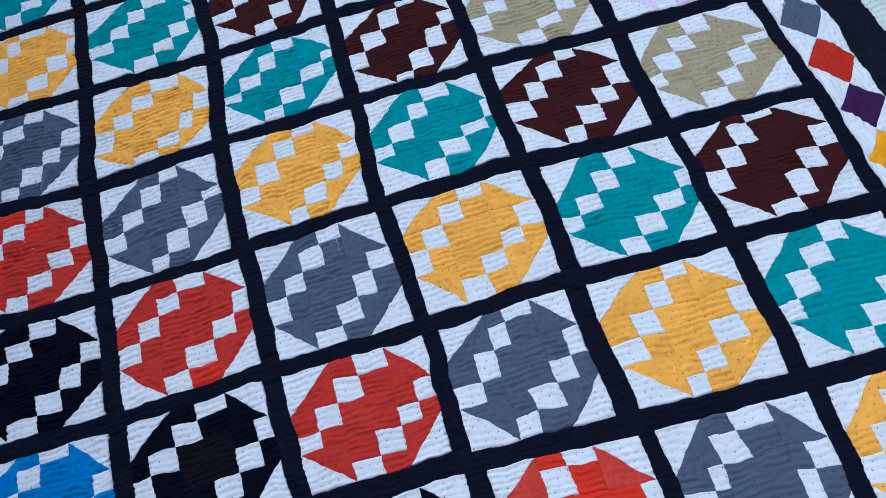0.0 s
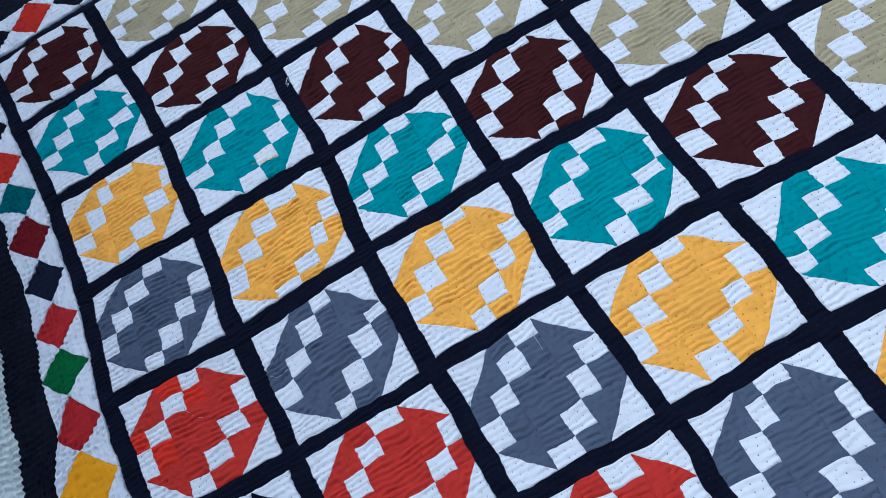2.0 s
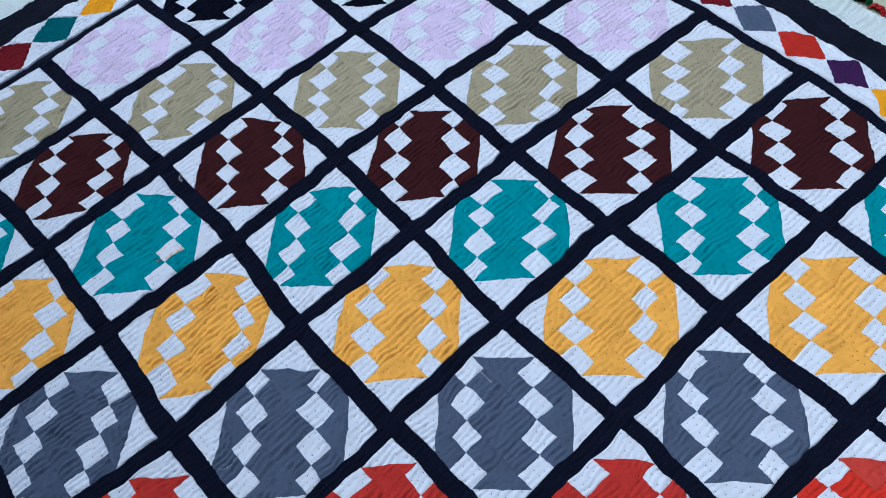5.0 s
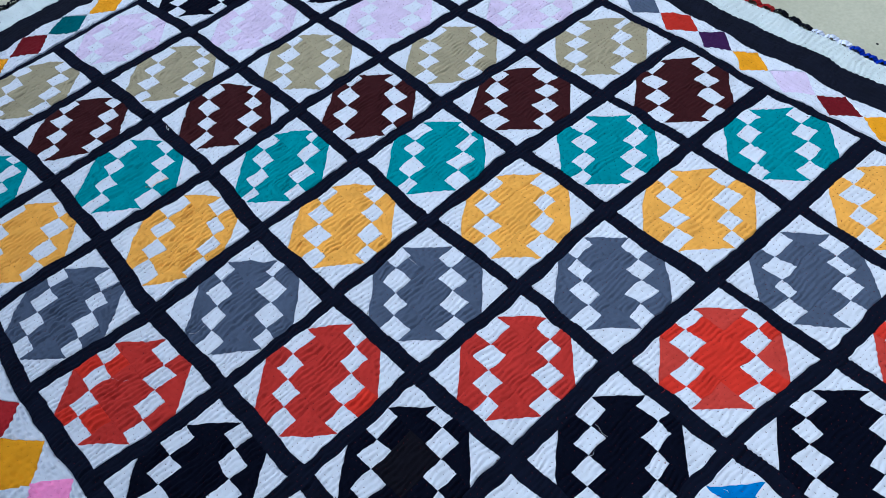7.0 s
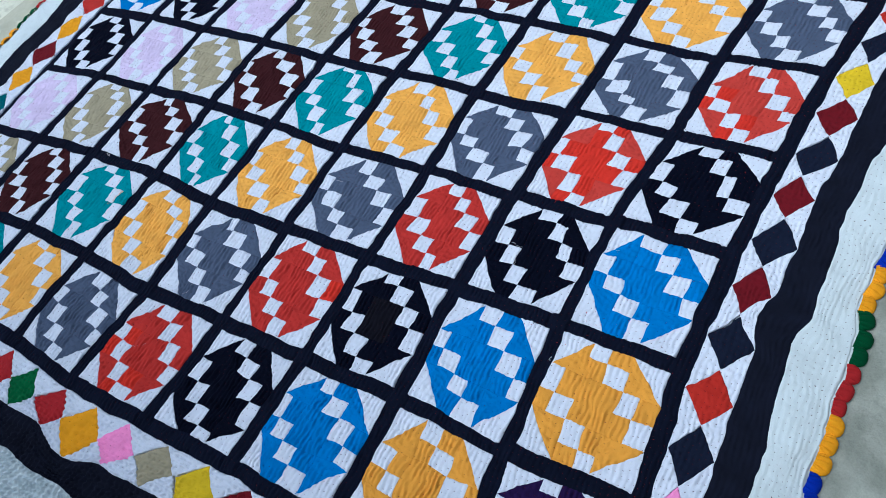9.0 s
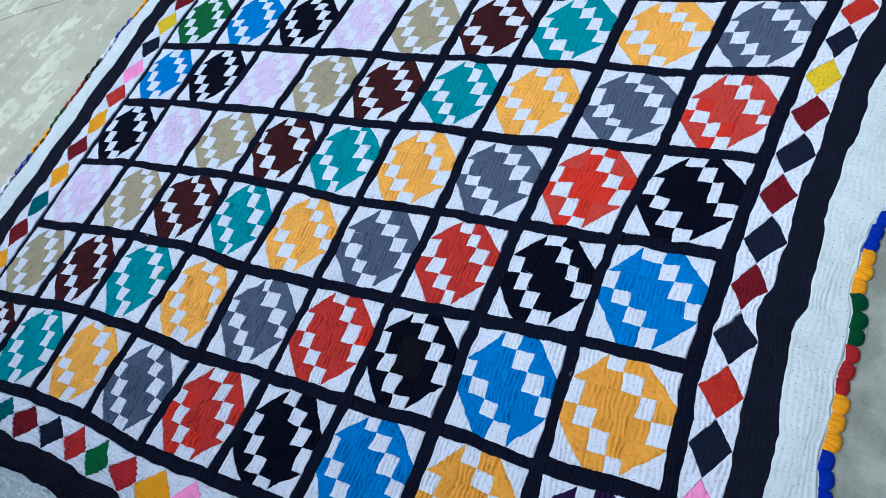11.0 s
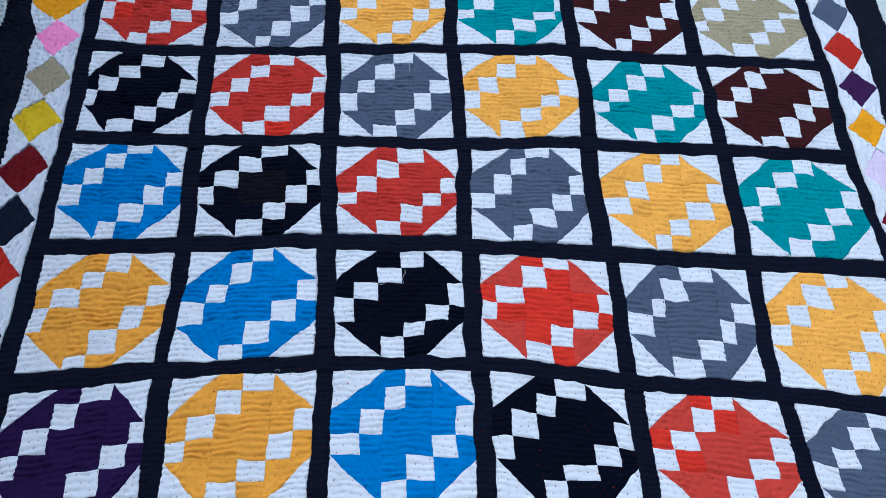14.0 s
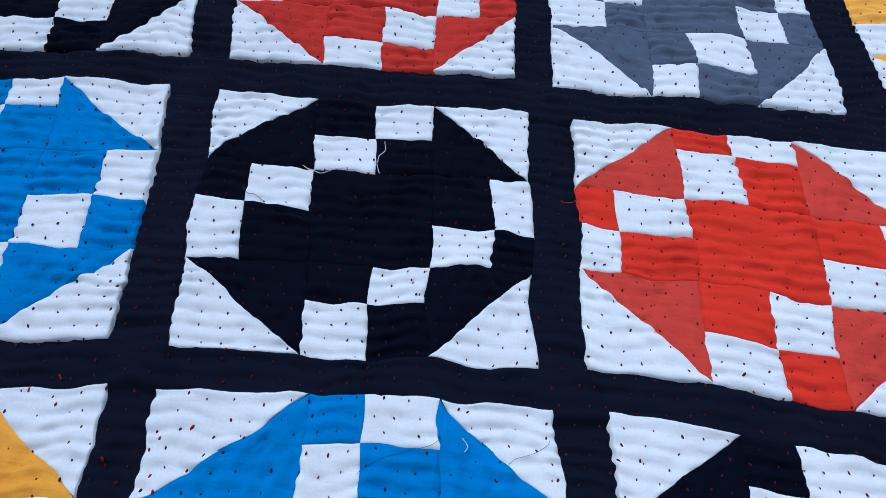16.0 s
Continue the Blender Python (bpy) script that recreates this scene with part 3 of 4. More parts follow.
CUT_V |= {
    (1, 2): (16.7, 33.7, 53.2, 52.0, 70.5, 87.1),
    (2, 2): (13.8, 33.2, 46.3, 47.5, 63.7, 83.2),
    (3, 2): (15.2, 32.3, 49.4, 49.5, 70.8, 89.0),
    (4, 2): (15.1, 31.3, 49.2, 48.7, 68.7, 88.5),
    (5, 2): (16.8, 33.4, 49.1, 50.7, 68.8, 84.8),
    (0, 3): (13.4, 31.0, 50.7, 51.1, 68.2, 83.4),
    (1, 3): (16.0, 34.6, 51.7, 51.8, 71.4, 86.9),
    (2, 3): (13.6, 31.4, 51.5, 51.4, 67.5, 87.9),
    (3, 3): (18.4, 33.5, 53.4, 46.8, 70.0, 87.6),
    (4, 3): (15.6, 33.1, 46.6, 47.5, 63.3, 81.5),
    (5, 3): (11.6, 34.0, 53.4, 52.8, 72.2, 92.3),
    (0, 4): (13.7, 30.1, 53.5, 49.0, 70.6, 85.8),
}
CUT_V |= {
    (1, 4): (14.6, 33.0, 49.5, 55.1, 66.9, 88.4),
    (2, 4): (13.4, 32.8, 48.9, 49.4, 68.0, 89.1),
    (3, 4): (17.2, 34.7, 48.6, 46.9, 67.4, 83.3),
    (4, 4): (16.0, 34.0, 52.8, 50.9, 73.5, 90.6),
    (5, 4): (18.1, 34.8, 47.5, 54.2, 64.5, 81.1),
    (0, 5): (13.4, 32.0, 51.7, 49.4, 69.8, 87.3),
    (1, 5): (9.7, 25.6, 49.3, 44.5, 65.8, 84.1),
    (2, 5): (13.2, 35.3, 46.4, 53.9, 64.3, 85.6),
    (3, 5): (8.5, 28.8, 48.7, 54.8, 70.9, 92.0),
    (4, 5): (17.8, 30.2, 49.2, 49.0, 66.4, 89.0),
    (0, 6): (12.1, 31.6, 51.0, 52.6, 72.4, 90.7),
    (1, 6): (16.6, 32.7, 49.0, 49.8, 67.6, 83.6),
}
CUT_V |= {
    (2, 6): (13.0, 32.6, 45.2, 51.3, 64.1, 85.0),
    (0, 7): (18.7, 34.4, 49.3, 50.5, 69.1, 87.2),
    (1, 7): (14.1, 31.5, 47.2, 49.6, 66.7, 88.8),
    (2, 7): (13.2, 30.6, 46.9, 48.5, 65.8, 83.8),
    (0, 8): (12.4, 31.8, 49.3, 48.8, 70.2, 87.2),
}


def rect(u0, v0, u1, v1):
    return [(u0, v0), (u1, v0), (u1, v1), (u0, v1)]


def block_pieces(i, j):
    """The coloured and the white pieces of one block: a solid middle, four checks and four half-square corners."""
    jog = np.random.default_rng(100 + i * 17 + j)
    u0, v0 = i * PU + SASH / 2, j * PV + SASH / 2
    bu, bv = PU - SASH, PV - SASH
    usual = np.array([15.5, 33.0, 50.3, 50.3, 69.7, 87.2])
    cut_u = CUT_U.get((i, j), usual + jog.normal(0, 1.2, 6))
    cut_v = CUT_V.get((i, j), usual + jog.normal(0, 1.2, 6))
    U = u0 + bu * np.array([0, cut_u[0], cut_u[1], (cut_u[2] + cut_u[3]) / 2, cut_u[4], cut_u[5], 100]) / 100
    V = v0 + bv * np.array([0, cut_v[0], cut_v[1], (cut_v[2] + cut_v[3]) / 2, cut_v[4], cut_v[5], 100]) / 100
    slant_u, slant_v = (cut_u[3] - cut_u[2]) / 100 * bu, (cut_v[3] - cut_v[2]) / 100 * bv

    def seam(a, b):
        """Where cut a across meets cut b upwards."""
        u = U[a] + (slant_u * (V[b] - V[3]) / (V[5] - V[1]) if a == 3 else 0)
        v = V[b] + (slant_v * (U[a] - U[3]) / (U[5] - U[1]) if b == 3 else 0)
        return u, v

    def box_of(a0, b0, a1, b1):
        return [seam(a0, b0), seam(a1, b0), seam(a1, b1), seam(a0, b1)]

    dv = 0.0013 if j < 6 else 0.0019
    colour, squares, triangles = [], [], []
    colour.append(("c", box_of(2, 2, 4, 4)))
    for a, b in ((2, 0), (0, 2), (4, 2), (2, 4)):
        for da in (0, 1):
            for db in (0, 1):
                box = box_of(a + da, b + db, a + da + 1, b + db + 1)
                if da == db:
                    squares.append(box)
                else:
                    colour.append(("e" if (a, b, da) == (2, 0, 1) else "s" if (a, b) in ((4, 2), (2, 0)) else "a", box))
    for su, sv in ((0, 0), (1, 0), (0, 1), (1, 1)):
        ou, mu = (U[0], U[2]) if su == 0 else (U[6], U[4])
        ov, mv = (V[0], V[2]) if sv == 0 else (V[6], V[4])
        lu, lv = ou + (mu - ou) * jog.uniform(0.975, 1.0), ov + (mv - ov) * jog.uniform(0.975, 1.0)
        outer = [(ou, ov), (lu, ov), (ou, lv), (ou, lv)]
        if su != sv:
            outer = [outer[1], outer[0], outer[2], outer[3]]
        inner = [(mu, ov), (mu, mv), (ou, mv), (ou + 0.472 * (mu - ou), ov + 0.472 * (mv - ov))]
        if su == sv:
            inner = inner[::-1]
        triangles.append(outer)
        colour.append(("t", inner))
    lean = lambda c: out_of_square(i, j, c)
    return [(k, lean(c)) for k, c in colour], [lean(c) for c in squares], [lean(c) for c in triangles], dv


def out_of_square(i, j, points):
    """Shift points of a block by the lean of its four corners."""
    lean = TRIM.get((i, j))
    if not lean:
        return points
    out = []
    for u, v in points:
        s, t = (u - i * PU - SASH / 2) / (PU - SASH), (v - j * PV - SASH / 2) / (PV - SASH)
        w = ((1 - s) * (1 - t), s * (1 - t), s * t, (1 - s) * t)
        out.append((u + sum(q * c[0] for q, c in zip(w, lean)) / 1000, v + sum(q * c[1] for q, c in zip(w, lean)) / 1000))
    return out


def patchwork_block(i, j):
    hue = DIAGONAL[i + j]
    colour, squares, triangles, dv = block_pieces(i, j)
    mats = [DYED["coral" if (i, j) in CORAL else hue], DYED[SECOND.get(hue, hue)]]
    mixed = MIXED.get((i, j), "")
    slots = [1 if key in mixed else 0 for key, _ in colour]
    names = {"black": "black", "grey": "slate grey", "teal": "teal", "khaki": "khaki beige", "lilac": "pale lilac", "brown": "dark brown",
             "red": "brick red", "blue": "bright blue", "yellow": "amber yellow", "ochre": "orange-yellow", "purple": "deep purple", "green": "bottle green"}
    # the thin dyed cottons pucker most, and more towards the near side
    thin, firm = 1.62 - 0.09 * i, 0.88 - 0.03 * i
    up, calm = dict(dv=dv, proud=0.0002, pucker=thin), dict(dv=dv, pucker=firm)
    block = part("patchwork_block", [patch_arrays(colour[0][1], **up)], mats[slots[0]], quilt, f"{names[hue]} and white pieced cotton block")
    for (key, c), slot in zip(colour[1:], slots[1:]):
        if key == "t":
            part("dyed_corner", [patch_arrays(c, dv=dv, pucker=thin - 0.12)], mats[slot], block)
        else:
            part("dyed_square", [patch_arrays(c, **up)], mats[slot], block)
    for k, c in enumerate(squares):
        stained = (i, j) == (1, 6) and k == 1
        part("white_square", [patch_arrays(c, proud=0.0002, **calm)], STAINED if stained else WHITE, block, "white cotton square with a rusty stain" if stained else "")
    for c in triangles:
        part("white_triangle", [patch_arrays(c, proud=0.0006, **calm)], WHITE, block)


for i in range(COLS):
    for j in range(ROWS):
        patchwork_block(i, j)

# sashing: long strips across, short ones between the blocks; their turnings run on under the blocks
for j in range(ROWS + 1):
    lo = OUT["south"][0] if j == 0 else SASH / 2 + UNDER
    hi = OUT["north"][0] if j == ROWS else SASH / 2 + UNDER
    part("long_sash", [patch_arrays(rect(-OUT["west"][0], j * PV - lo, LU + OUT["east"][0], j * PV + hi), proud=-0.0006, tuck=0.0026)], NAVY, quilt)
for i in range(COLS + 1):
    lo = OUT["west"][0] if i == 0 else SASH / 2 + UNDER
    hi = OUT["east"][0] if i == COLS else SASH / 2 + UNDER
    for j in range(ROWS):
        part("short_sash", [patch_arrays(rect(i * PU - lo, j * PV + SASH / 2, i * PU + hi, (j + 1) * PV - SASH / 2), proud=-0.0008, tuck=0.0026)], NAVY, quilt)

# ---- borders ----
SIDE_ALONG = {"west": "v", "east": "v", "south": "u", "north": "u"}


def on_side(side, along, out):
    return {"west": (-out, along), "east": (LU + out, along), "south": (along, -out), "north": (along, LV + out)}[side]


def side_patch(side, a0, a1, o0, o1, **cut):
    """A band of the border, cut fine across its stitch rows."""
    if side == "west":
        box = rect(-o1, a0, -o0, a1)
    elif side == "east":
        box = rect(LU + o0, a0, LU + o1, a1)
    elif side == "south":
        box = rect(a0, -o1, a1, -o0)
    else:
        box = rect(a0, LV + o0, a1, LV + o1)
    step = dict(du=0.0019, dv=0.0024) if SIDE_ALONG[side] == "v" else dict(du=0.0036, dv=0.0019)
    return patch_arrays(box, SIDE_ALONG[side], **{**step, **cut})


def facing(points):
    p = np.array(points)
    nxt = np.roll(p, -1, 0)
    return points if (p[:, 0] * nxt[:, 1] - nxt[:, 0] * p[:, 1]).sum() > 0 else [points[1], points[0], points[3], points[2]]


# first middle, spacing and colours of the squares on point
POINTED = {
    "west": (0.0765, 0.0818, "gold maroon slate orange slate maroon lime khaki pink gold crimson green crimson slate maroon sea orange ink orange"),
    "south": (-0.0600, 0.0854, "ink red gold pink slate orange slate maroon slate maroon slate maroon lime slate orange maroon"),
    "east": (0.0255, 0.0813, "maroon gold orange grey gold maroon lilac gold plum orange grey maroon pink gold slate red gold maroon sea"),
    "north": (0.0090, 0.0872, "ink orange ink gold maroon sea gold maroon gold red pink slate lime maroon slate orange"),
}


def pointed_border(side):
    first, step, hues = POINTED[side]
    o0, o1 = OUT[side][0], OUT[side][1]
    if SIDE_ALONG[side] == "v":
        a0, a1 = -OUT["south"][0], LV + OUT["north"][0]
    else:
        a0, a1 = -OUT["west"][1], LU + OUT["east"][1]
    band = part("pointed_border", [side_patch(side, a0, a1, o0, o1, proud=-0.0052, skirt=0.0010, du=0.005, dv=0.005)], WHITE, quilt,
                "white border strip of coloured squares on point")
    mid, half, reach = (o0 + o1) / 2, (o1 - o0) / 2 * 0.985, step / 2 * 0.97
    jog = np.random.default_rng(len(hues))
    fine = dict(du=0.0018, dv=0.0018)
    hues = hues.split()
    for k, hue in enumerate(hues):
        m = first + step * k + jog.normal(0, 0.0012)
        if side == "west":
            m += 0.009 * math.exp(-(((m - 0.70) / 0.11) ** 2))
        if m + reach > a1 + 0.004:
            break
        lo, hi = max(m - reach, a0), min(m + reach, a1)
        tip = [on_side(side, lo, mid + jog.normal(0, 0.0015)), on_side(side, m, o0 + 0.0006), on_side(side, hi, mid + jog.normal(0, 0.0015)), on_side(side, m, o1 - 0.0006)]
        part("pointed_square", [patch_arrays(facing(tip), SIDE_ALONG[side], **fine)], DYED[hue], band)
        # the white triangles between this square and the one before
        for edge in (o0, o1):
            base0 = last[0] if k else a0
            tri = [on_side(side, max(base0, a0), edge), on_side(side, m, edge), on_side(side, lo, mid), on_side(side, lo, mid)]
            part("border_triangle", [patch_arrays(facing(tri), SIDE_ALONG[side], **fine)], WHITE, band)
        last = (m, hi)
    for edge in (o0, o1):
        tri = [on_side(side, last[0], edge), on_side(side, a1, edge), on_side(side, a1, mid), on_side(side, last[1], mid)]
        part("border_triangle", [patch_arrays(facing(tri), SIDE_ALONG[side], **fine)], WHITE, band)


for side in OUT:
    pointed_border(side)

W3, S3, E3, N3 = (OUT[k] for k in ("west", "south", "east", "north"))
for side in OUT:
    o = OUT[side]
    if SIDE_ALONG[side] == "v":
        black, white = (-S3[1], LV + N3[1]), (-S3[2], LV + N3[2])
    else:
        black, white = (-W3[2], LU + E3[2]), (-W3[3], LU + E3[3])
    part("dark_border", [side_patch(side, *black, o[1], o[2])], BAND, quilt, "broad midnight-blue cotton border strip")
    part("white_border", [side_patch(side, *white, o[2], o[3] - 0.004, **(dict(du=0.0015, dv=0.0016) if side == "west" else dict(pucker=0.6)))], CALICO, quilt, "closely stitched white cotton border strip")

# ---- scalloped edging ----
def scallop_mesh(seed, material):
    """A pleated half-round petal of folded cotton; x along the hem, y outwards."""
    r = np.random.default_rng(seed)
    n, rings = 40, 9
    wide, deep, pleats = 0.0150 * r.uniform(0.96, 1.05), 0.0190 * r.uniform(0.9, 1.12), r.integers(4, 6)
    verts, faces, coords = [], [], []
    for q in range(rings + 1):
        s = q / rings
        for k in range(n + 1):
            t = math.pi * k / n
            x = wide * math.copysign(abs(math.cos(t)) ** 0.8, math.cos(t)) * (0.62 + 0.38 * s)
            y = deep * (math.sin(t) ** 0.62) * s
            z = 0.0046 * (1 - s**2.4) * (0.4 + 0.6 * math.sin(t)) + 0.0048 * abs(math.sin(pleats * (t - 0.15 * s) + seed)) ** 0.6 * (1 - 0.62 * s**2) * math.sin(t) ** 0.6
            if q == rings:
                z = -0.0014
            verts.append((x, y, z))
            coords.append((x + 0.03 * seed, y))
    for q in range(rings):
        for k in range(n):
            a = q * (n + 1) + k
            faces.append((a, a + n + 1, a + n + 2, a + 1))
    return mesh_of("scallop", [(np.array(verts), np.array(faces), np.array(coords))], [material])


CYCLE = ("royal", "amber", "leaf", "rose", "ink", "snow")
PETALS = {h: [scallop_mesh(k + 3 * m, DYED[h]) for m in range(3)] for k, h in enumerate(CYCLE)}


def petal_hue(side, a):
    if side == "east":
        return CYCLE[math.floor((0.962 - a) / 0.0777) % 6]
    if side == "west":
        return CYCLE[math.floor((0.762 - a) / 0.0735) % 6]
    if side == "north":
        return CYCLE[math.floor((a - 0.515) / 0.0793) % 6]
    order = ("snow", "royal", "amber", "leaf", "rose", "amber", "royal", "ink")
    return order[math.floor((0.793 - a) / 0.0775) % 8]


for side in OUT:
    o = OUT[side]
    a0, a1 = (-S3[3], LV + N3[3]) if SIDE_ALONG[side] == "v" else (-W3[3], LU + E3[3])
    hem = part("hem", [side_patch(side, a0, a1, o[3] - 0.004, o[3], proud=-0.0012)], CALICO, quilt, "narrow white hem with folded cotton scallops")
    jog = np.random.default_rng(41)
    count = round((a1 - a0) / 0.026)
    for k in range(count):
        a = a0 + (k + 0.5) * (a1 - a0) / count
        ends = [np.array([float(q[0]) for q in laid(*(np.array([c]) for c in on_side(side, a + d, o[3] - 0.002)))]) for d in (-0.01, 0.01)]
        mid = sum(ends) / 2
        way = ends[1] - ends[0]
        turn = math.atan2(way[1], way[0])
        if side in ("east", "south"):
            turn += math.pi
        ob = new("scallop", PETALS[petal_hue(side, a)][int(jog.integers(3))])
        ob.parent = hem
        ob.matrix_basis = (Matrix.Translation((mid[0], mid[1], FLOOR_Z + 0.0030 + 0.0007 * (k % 2)))
                           @ Matrix.Rotation(turn + jog.normal(0, 0.10), 4, "Z") @ Matrix.Rotation(jog.normal(0, 0.05), 4, "X"))

# ---- running stitches ----
def stitch_rows(u0, u1, v0, v1, along, seed):
    """Small puckered stitches of one field; each is a ridge of four faces."""
    r = np.random.default_rng(seed)
    across = (v0, v1) if along == "u" else (u0, u1)
    length = (u0, u1) if along == "u" else (v0, v1)
    k = np.arange(math.ceil(across[0] / STITCH_ROW + 0.15), math.floor(across[1] / STITCH_ROW - 0.15) + 1)
    n = np.arange(math.ceil(length[0] / STITCH_STEP), math.floor(length[1] / STITCH_STEP))
    kk, nn = (q.ravel() for q in np.meshgrid(k, n))
    keep = r.random(kk.size) > 0.10
    kk, nn = kk[keep], nn[keep]
    q = (nn + 0.5 - drift(kk) + r.normal(0, 0.13, kk.size)) * STITCH_STEP
    c = kk * STITCH_ROW
    for _ in range(6):
        c = kk * STITCH_ROW - sway(q, c)
    c = c + r.normal(0, 0.0004, kk.size)
    u, v = (q, c) if along == "u" else (c, q)
    inside = (u > u0) & (u < u1) & (v > v0) & (v < v1)
    u, v = u[inside], v[inside]
    size = r.uniform(0.75, 1.3, u.size)
    wide, tall = {1: (0.00045, 0.00080), 4: (0.00046, 0.00074)}.get(seed, (0.00030, 0.00045))
    lean = r.normal(-0.15, 0.35, u.size)
    corners, sides, lift = [], 6, {1: 0.0005, 2: -0.0001}.get(seed, 0.0005)
    for n in range(sides):
        du, dv = wide * math.cos(2 * math.pi * n / sides), tall * math.sin(2 * math.pi * n / sides)
        if along == "v":
            du, dv = -dv, du
        cu, cv = u + (du * np.cos(lean) - dv * np.sin(lean)) * size, v + (du * np.sin(lean) + dv * np.cos(lean)) * size
        x, y = laid(cu, cv)
        corners.append(np.stack([x, y, height(cu, cv, along) + lift], -1))
    x, y = laid(u, v)
    corners.append(np.stack([x, y, height(u, v, along) + lift + 0.0010], -1))
    verts = np.stack(corners, 1).reshape(-1, 3)
    base = np.arange(u.size)[:, None] * (sides + 1)
    faces = np.concatenate([base + [n, (n + 1) % sides, sides] for n in range(sides)])
    return verts, faces


def stitches():
    fields = [(-W3[0], LU + E3[0], -S3[0], LV + N3[0], "u", 1)]
    for side in OUT:
        o = OUT[side]
        for lo, hi in ((o[0], o[1]), (o[2], o[3] - 0.002)):
            if side == "west":
                fields.append((-hi, -lo, -S3[2], LV + N3[2], "v", 2))
            elif side == "east":
                fields.append((LU + lo, LU + hi, -S3[2], LV + N3[2], "v", 3))
            elif side == "south":
                fields.append((-W3[3], LU + E3[3], -hi, -lo, "u", 4))
            else:
                fields.append((-W3[3], LU + E3[3], LV + lo, LV + hi, "u", 5))
    verts, faces, n = [], [], 0
    for f in fields:
        a, b = stitch_rows(*f)
        verts.append(a), faces.append(b + n)
        n += len(a)
    me = bpy.data.meshes.new("running_stitches")
    me.from_pydata(np.concatenate(verts).tolist(), [], np.concatenate(faces).tolist())
    me.polygons.foreach_set("use_smooth", np.ones(len(me.polygons), bool))
    me.materials.append(THREAD)
    ob = new("running_stitches", me)
    ob.parent = quilt
    tagged(ob, "tiny maroon running stitches in close rows", kind="stuff")


stitches()


# thick knots where a thread was started or tied off
TIED = ((0.3698, 0.2223), (0.3493, 0.1680), (0.3613, 0.1633), (0.4178, 0.1527), (0.3860, 0.1377), (0.4055, 0.1335),
        (0.4078, 0.1272), (0.4286, 0.1869), (0.3593, 0.1744), (0.4065, 0.1479))


def thread_knots():
    """Fluffed red stitches in the rows sewn last, and the thick knots."""
    r = np.random.default_rng(77)
    k = np.round(np.minimum(r.exponential(0.10, 420), 0.5) / STITCH_ROW)
    u = (r.integers(0, round(LU / STITCH_STEP), 420) + 0.5 - drift(k)) * STITCH_STEP
    v = k * STITCH_ROW
    for _ in range(6):
        v = k * STITCH_ROW - sway(u, v)
    spots = [(a, b, r.uniform(0.55, 1.05)) for a, b in zip(u, v)] + [(a, b, 1.5) for a, b in TIED]
    verts, faces, n = [], [], 0
    for u, v, size in spots:
        turn, long, wide = math.pi / 2 + r.normal(-0.15, 0.4), 0.00082 * size, r.uniform(0.0004, 0.00055) * size
        ring = []
        for q in range(7):
            t, out = 2 * math.pi * q / 7, r.uniform(0.6, 1.2)
            a, b = long * out * math.cos(t), wide * out * math.sin(t)
            ring.append((u + a * math.cos(turn) - b * math.sin(turn), v + a * math.sin(turn) + b * math.cos(turn)))
        ring.append((u, v))
        c = np.array(ring)
        x, y = laid(c[:, 0], c[:, 1])
        z = height(c[:, 0], c[:, 1], "u") + 0.0003
        z[7] += 0.0011
        verts.append(np.stack([x, y, z], -1))
        faces += [(n + q, n + (q + 1) % 7, n + 7) for q in range(7)]
        n += 8
    me = bpy.data.meshes.new("thread_knots")
    me.from_pydata(np.concatenate(verts).tolist(), [], faces)
    me.materials.append(RED_THREAD)
    ob = new("thread_knots", me)
    ob.parent = quilt
    tagged(ob, "red thread knots and fluff scattered over the quilting", kind="stuff")


thread_knots()


# ---- loose threads ----
def tube(points, radius, sides=5):
    p = np.array(points, float)
    way = np.gradient(p, axis=0)
    way /= np.linalg.norm(way, axis=1)[:, None] + 1e-9
    side = np.cross(way, (0, 0, 1))
    side /= np.linalg.norm(side, axis=1)[:, None] + 1e-9
    up = np.cross(side, way)
    verts = np.concatenate([p + radius * (math.cos(2 * math.pi * k / sides) * side + math.sin(2 * math.pi * k / sides) * up) for k in range(sides)])
    n, faces = len(p), []
    for k in range(sides):
        for q in range(n - 1):
            faces.append((k * n + q, k * n + q + 1, (k + 1) % sides * n + q + 1, (k + 1) % sides * n + q))
    return verts, np.array(faces), np.zeros((len(verts), 2))


def loose_thread(path, material, radius=0.00022):
    """A thread end lying on the cloth, through pattern points."""
    c = np.array(path, float)
    t = np.linspace(0, len(c) - 1, 8 * len(c))
    u = np.interp(t, range(len(c)), c[:, 0])
    v = np.interp(t, range(len(c)), c[:, 1])
    for _ in range(4):
        u[1:-1], v[1:-1] = (u[:-2] + 2 * u[1:-1] + u[2:]) / 4, (v[:-2] + 2 * v[1:-1] + v[2:]) / 4
    x, y = laid(u, v)
    part("loose_thread", [tube(np.stack([x, y, height(u, v, "u") + 0.0012], -1), radius)], material, quilt, "loose cut end of sewing thread")


BU, BV = PU - SASH, PV - SASH


def in_block(i, j, *points):
    return [(i * PU + SASH / 2 + a * BU, j * PV + SASH / 2 + b * BV) for a, b in points]


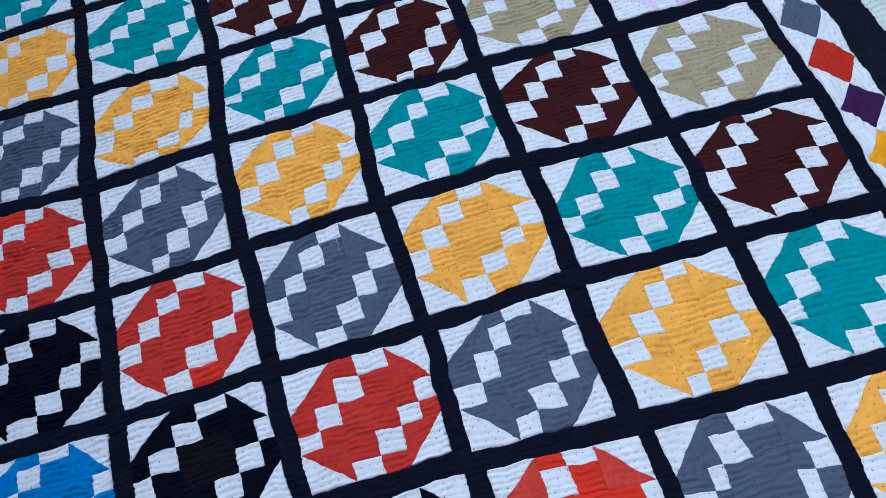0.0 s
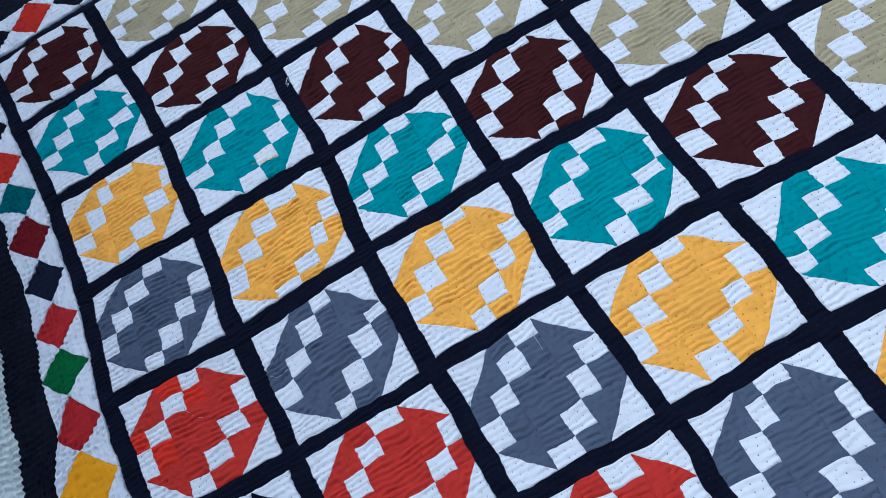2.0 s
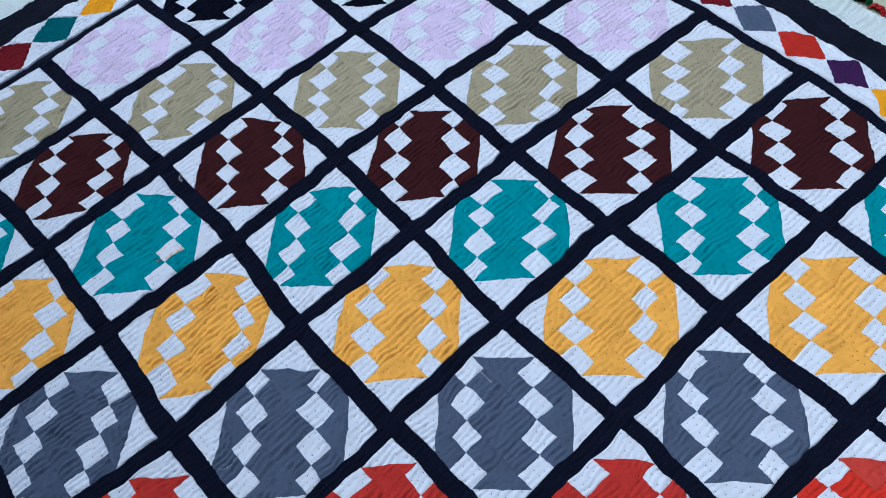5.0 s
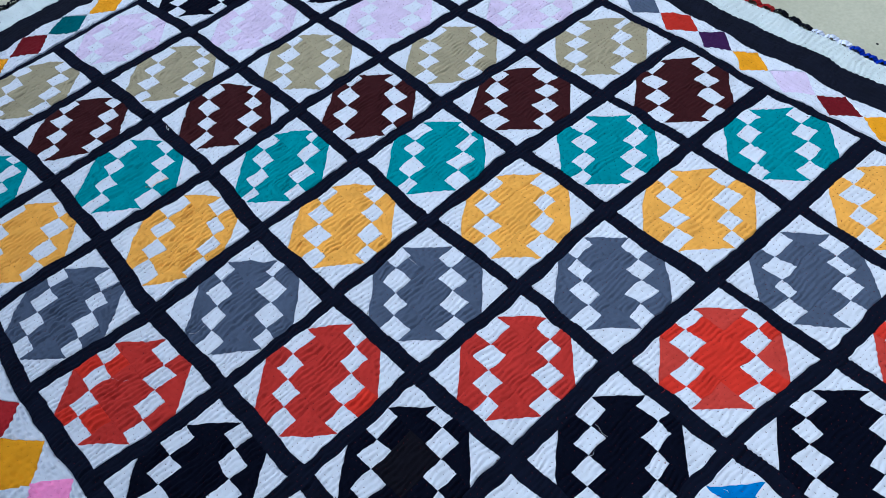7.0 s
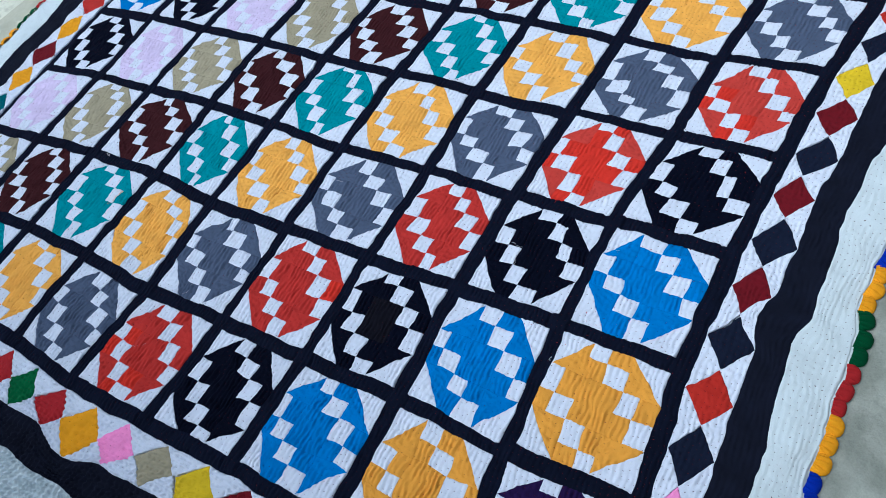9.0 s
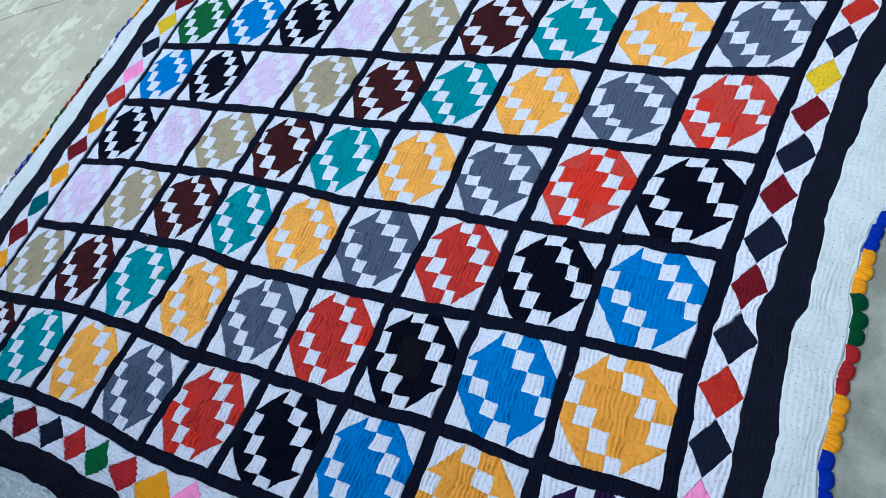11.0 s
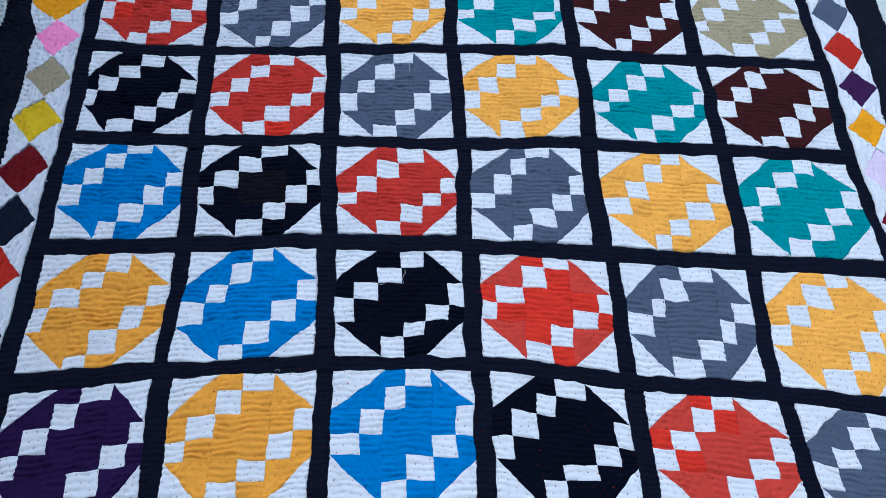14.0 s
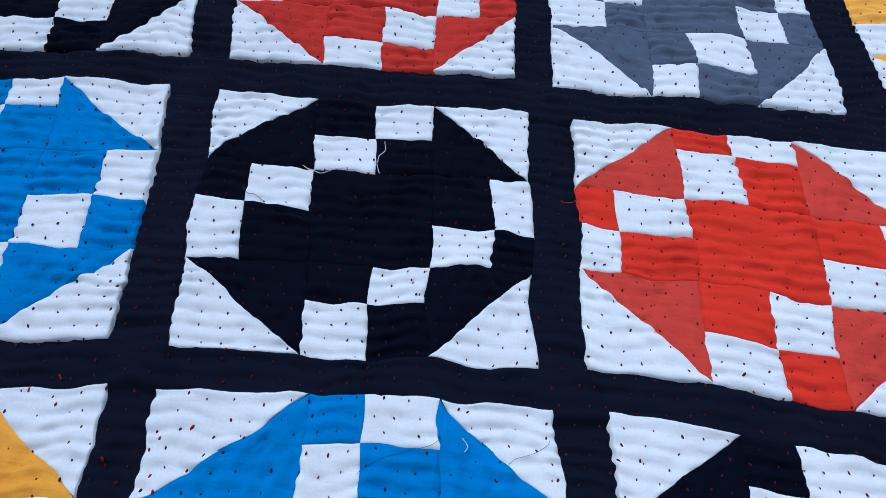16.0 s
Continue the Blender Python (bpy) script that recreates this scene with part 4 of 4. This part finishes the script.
loose_thread([(0.454, 0.298), (0.459, 0.295), (0.463, 0.292), (0.469, 0.296), (0.475, 0.297), (0.489, 0.297)], WHITE_THREAD)
loose_thread([(0.4965, 0.319), (0.4965, 0.314), (0.493, 0.308), (0.492, 0.302), (0.494, 0.297)], WHITE_THREAD)
loose_thread([(0.516, 0.706), (0.5175, 0.697), (0.515, 0.689), (0.5155, 0.680), (0.5135, 0.670)], WHITE_THREAD)
loose_thread(in_block(1, 4, (0.02, 0.60), (0.06, 0.57), (0.14, 0.56), (0.20, 0.58)), WHITE_THREAD)
loose_thread(in_block(0, 4, (0.48, 0.72), (0.52, 0.66), (0.55, 0.60), (0.60, 0.58)), WHITE_THREAD)
loose_thread([(0.537, 0.1545), (0.5385, 0.152), (0.5385, 0.150), (0.537, 0.148)], WHITE_THREAD)
loose_thread([(0.3306, 0.1714), (0.3302, 0.1737), (0.3320, 0.1749), (0.3342, 0.1742), (0.3364, 0.1726), (0.3341, 0.1718)], WHITE_THREAD)
loose_thread([(0.2953, 0.1564), (0.2984, 0.1595), (0.3022, 0.1630), (0.3049, 0.1662), (0.3060, 0.1688)], GREY_THREAD, 0.0001)
loose_thread([(0.3190, 0.1691), (0.3228, 0.1688), (0.3262, 0.1702)], GREY_THREAD, 0.00014)
for frayed in ([(0.4015, 1.2270), (0.4003, 1.2205), (0.4027, 1.2176), (0.4010, 1.2160)], [(0.3995, 1.2250), (0.3970, 1.2200), (0.3980, 1.2150), (0.3935, 1.2130)],
               [(0.3980, 1.2230), (0.3945, 1.2185), (0.3957, 1.2140)]):
    loose_thread(frayed, WHITE_THREAD, 0.0003)
for frayed in ([(0.2960, 1.1310), (0.2984, 1.1275), (0.2980, 1.1243)], [(0.2990, 1.1290), (0.3008, 1.1262), (0.3032, 1.1245)]):
    loose_thread(frayed, TAN_THREAD, 0.0005)
loose_thread([(0.589, 0.287), (0.595, 0.287), (0.597, 0.288), (0.600, 0.290)], RED_THREAD)
loose_thread([(0.491, 0.1365), (0.495, 0.139), (0.501, 0.142), (0.512, 0.147), (0.521, 0.150), (0.527, 0.154)], GREY_THREAD, 0.0001)
loose_thread([(0.554, 0.144), (0.558, 0.147), (0.565, 0.149), (0.572, 0.154), (0.574, 0.158)], GREY_THREAD, 0.0001)
loose_thread([(0.427, 0.278), (0.430, 0.274), (0.433, 0.274), (0.437, 0.271)], GREY_THREAD, 0.00014)

# ---- worn bricks in the yard floor beyond the quilt ----
def brick_skim():
    """The part of the yard paved with bricks, under a thin uneven skim; its ragged edge runs below the quilt."""
    r = np.random.default_rng(12)
    bm = bmesh.new()
    xs = np.linspace(-0.80, 2.18, 32)
    edge = np.interp(xs, (-0.80, -0.26, -0.12, 1.34, 2.18), (1.40, 1.36, 0.92, 0.15, -0.40))
    near = [bm.verts.new((x, y + r.normal(0, 0.012), FLOOR_Z + 0.0006)) for x, y in zip(xs, edge)]
    far = [bm.verts.new((q.co.x, 7.5, FLOOR_Z + 0.0006)) for q in near]
    for k in range(31):
        bm.faces.new((near[k], near[k + 1], far[k + 1], far[k]))
    bmesh.ops.extrude_face_region(bm, geom=bm.faces[:])
    bm.verts.ensure_lookup_table()
    for q in bm.verts[64:]:
        q.co.z -= 0.03
    bmesh.ops.recalc_face_normals(bm, faces=bm.faces[:])
    me = bpy.data.meshes.new("pavement")
    bm.to_mesh(me)
    bm.free()
    me.materials.append(SKIM)
    return tagged(new("pavement", me), "worn pale brick paving under a thin cement skim", "pavement", kind="structure")


def brick_mesh(seed):
    r = np.random.default_rng(seed)
    bm = bmesh.new()
    n, top, low = 18, [], []
    for k in range(n):
        t = 2 * math.pi * k / n
        c, s = math.cos(t), math.sin(t)
        x = 0.112 * math.copysign(abs(c) ** 0.35, c) * r.uniform(0.86, 1.0)
        y = 0.050 * math.copysign(abs(s) ** 0.35, s) * r.uniform(0.80, 1.0)
        top.append(bm.verts.new((x * 0.94, y * 0.90, 0.0002)))
        low.append(bm.verts.new((x, y, -0.0007)))
    bm.faces.new(top)
    for k in range(n):
        bm.faces.new((low[k], low[(k + 1) % n], top[(k + 1) % n], top[k]))
    me = bpy.data.meshes.new("brick")
    bm.to_mesh(me)
    bm.free()
    me.materials.append(WORN)
    return me


BRICKS = [brick_mesh(s) for s in range(6)]
paving = brick_skim()
for row in range(9):
    for k in range(11):
        x, y = -0.6 + 0.238 * (k + 0.5 * (row % 2)), 1.90 + 0.117 * row
        p = Matrix.Rotation(radians(-11), 4, "Z") @ Vector((x, y - 1.9, 0))
        ob = new("brick", BRICKS[int(rng.integers(6))])
        ob.parent = paving
        ob.matrix_basis = pose(p.x, p.y + 1.98, FLOOR_Z + 0.0012, 0, 0, -11 + rng.normal(0, 1.5) + 180 * (k % 2))

# ---- small litter on the floor ----
def floor_wire():
    t = np.linspace(0, 1, 40)
    x, y = 1.045 + 0.125 * t, 2.52 - 0.30 * t + 0.012 * np.sin(5 * t)
    me = mesh_of("wire", [tube(np.stack([x, y, np.full(40, FLOOR_Z + 0.0022)], -1), 0.0006)], [plain("dark_wire", (0.13, 0.13, 0.12))])
    tagged(new("wire", me), "thin dark wire lying on the worn brick paving", "wire")


def stone_chip():
    bm = bmesh.new()
    bmesh.ops.create_icosphere(bm, subdivisions=2, radius=0.0022)
    for q in bm.verts:
        q.co = Vector((q.co.x * 1.5, q.co.y, q.co.z * 0.6)) * (1 + 0.35 * noise.noise(q.co * 600))
    me = bpy.data.meshes.new("stone_chip")
    bm.to_mesh(me)
    bm.free()
    me.materials.append(plain("dark_stone", (0.05, 0.048, 0.045)))
    ob = tagged(new("stone_chip", me), "small dark stone chip on the cement floor", "stone")
    ob.matrix_world = pose(1.42, 0.436, FLOOR_Z + 0.001, 0, 0, 35)


floor_wire()
stone_chip()
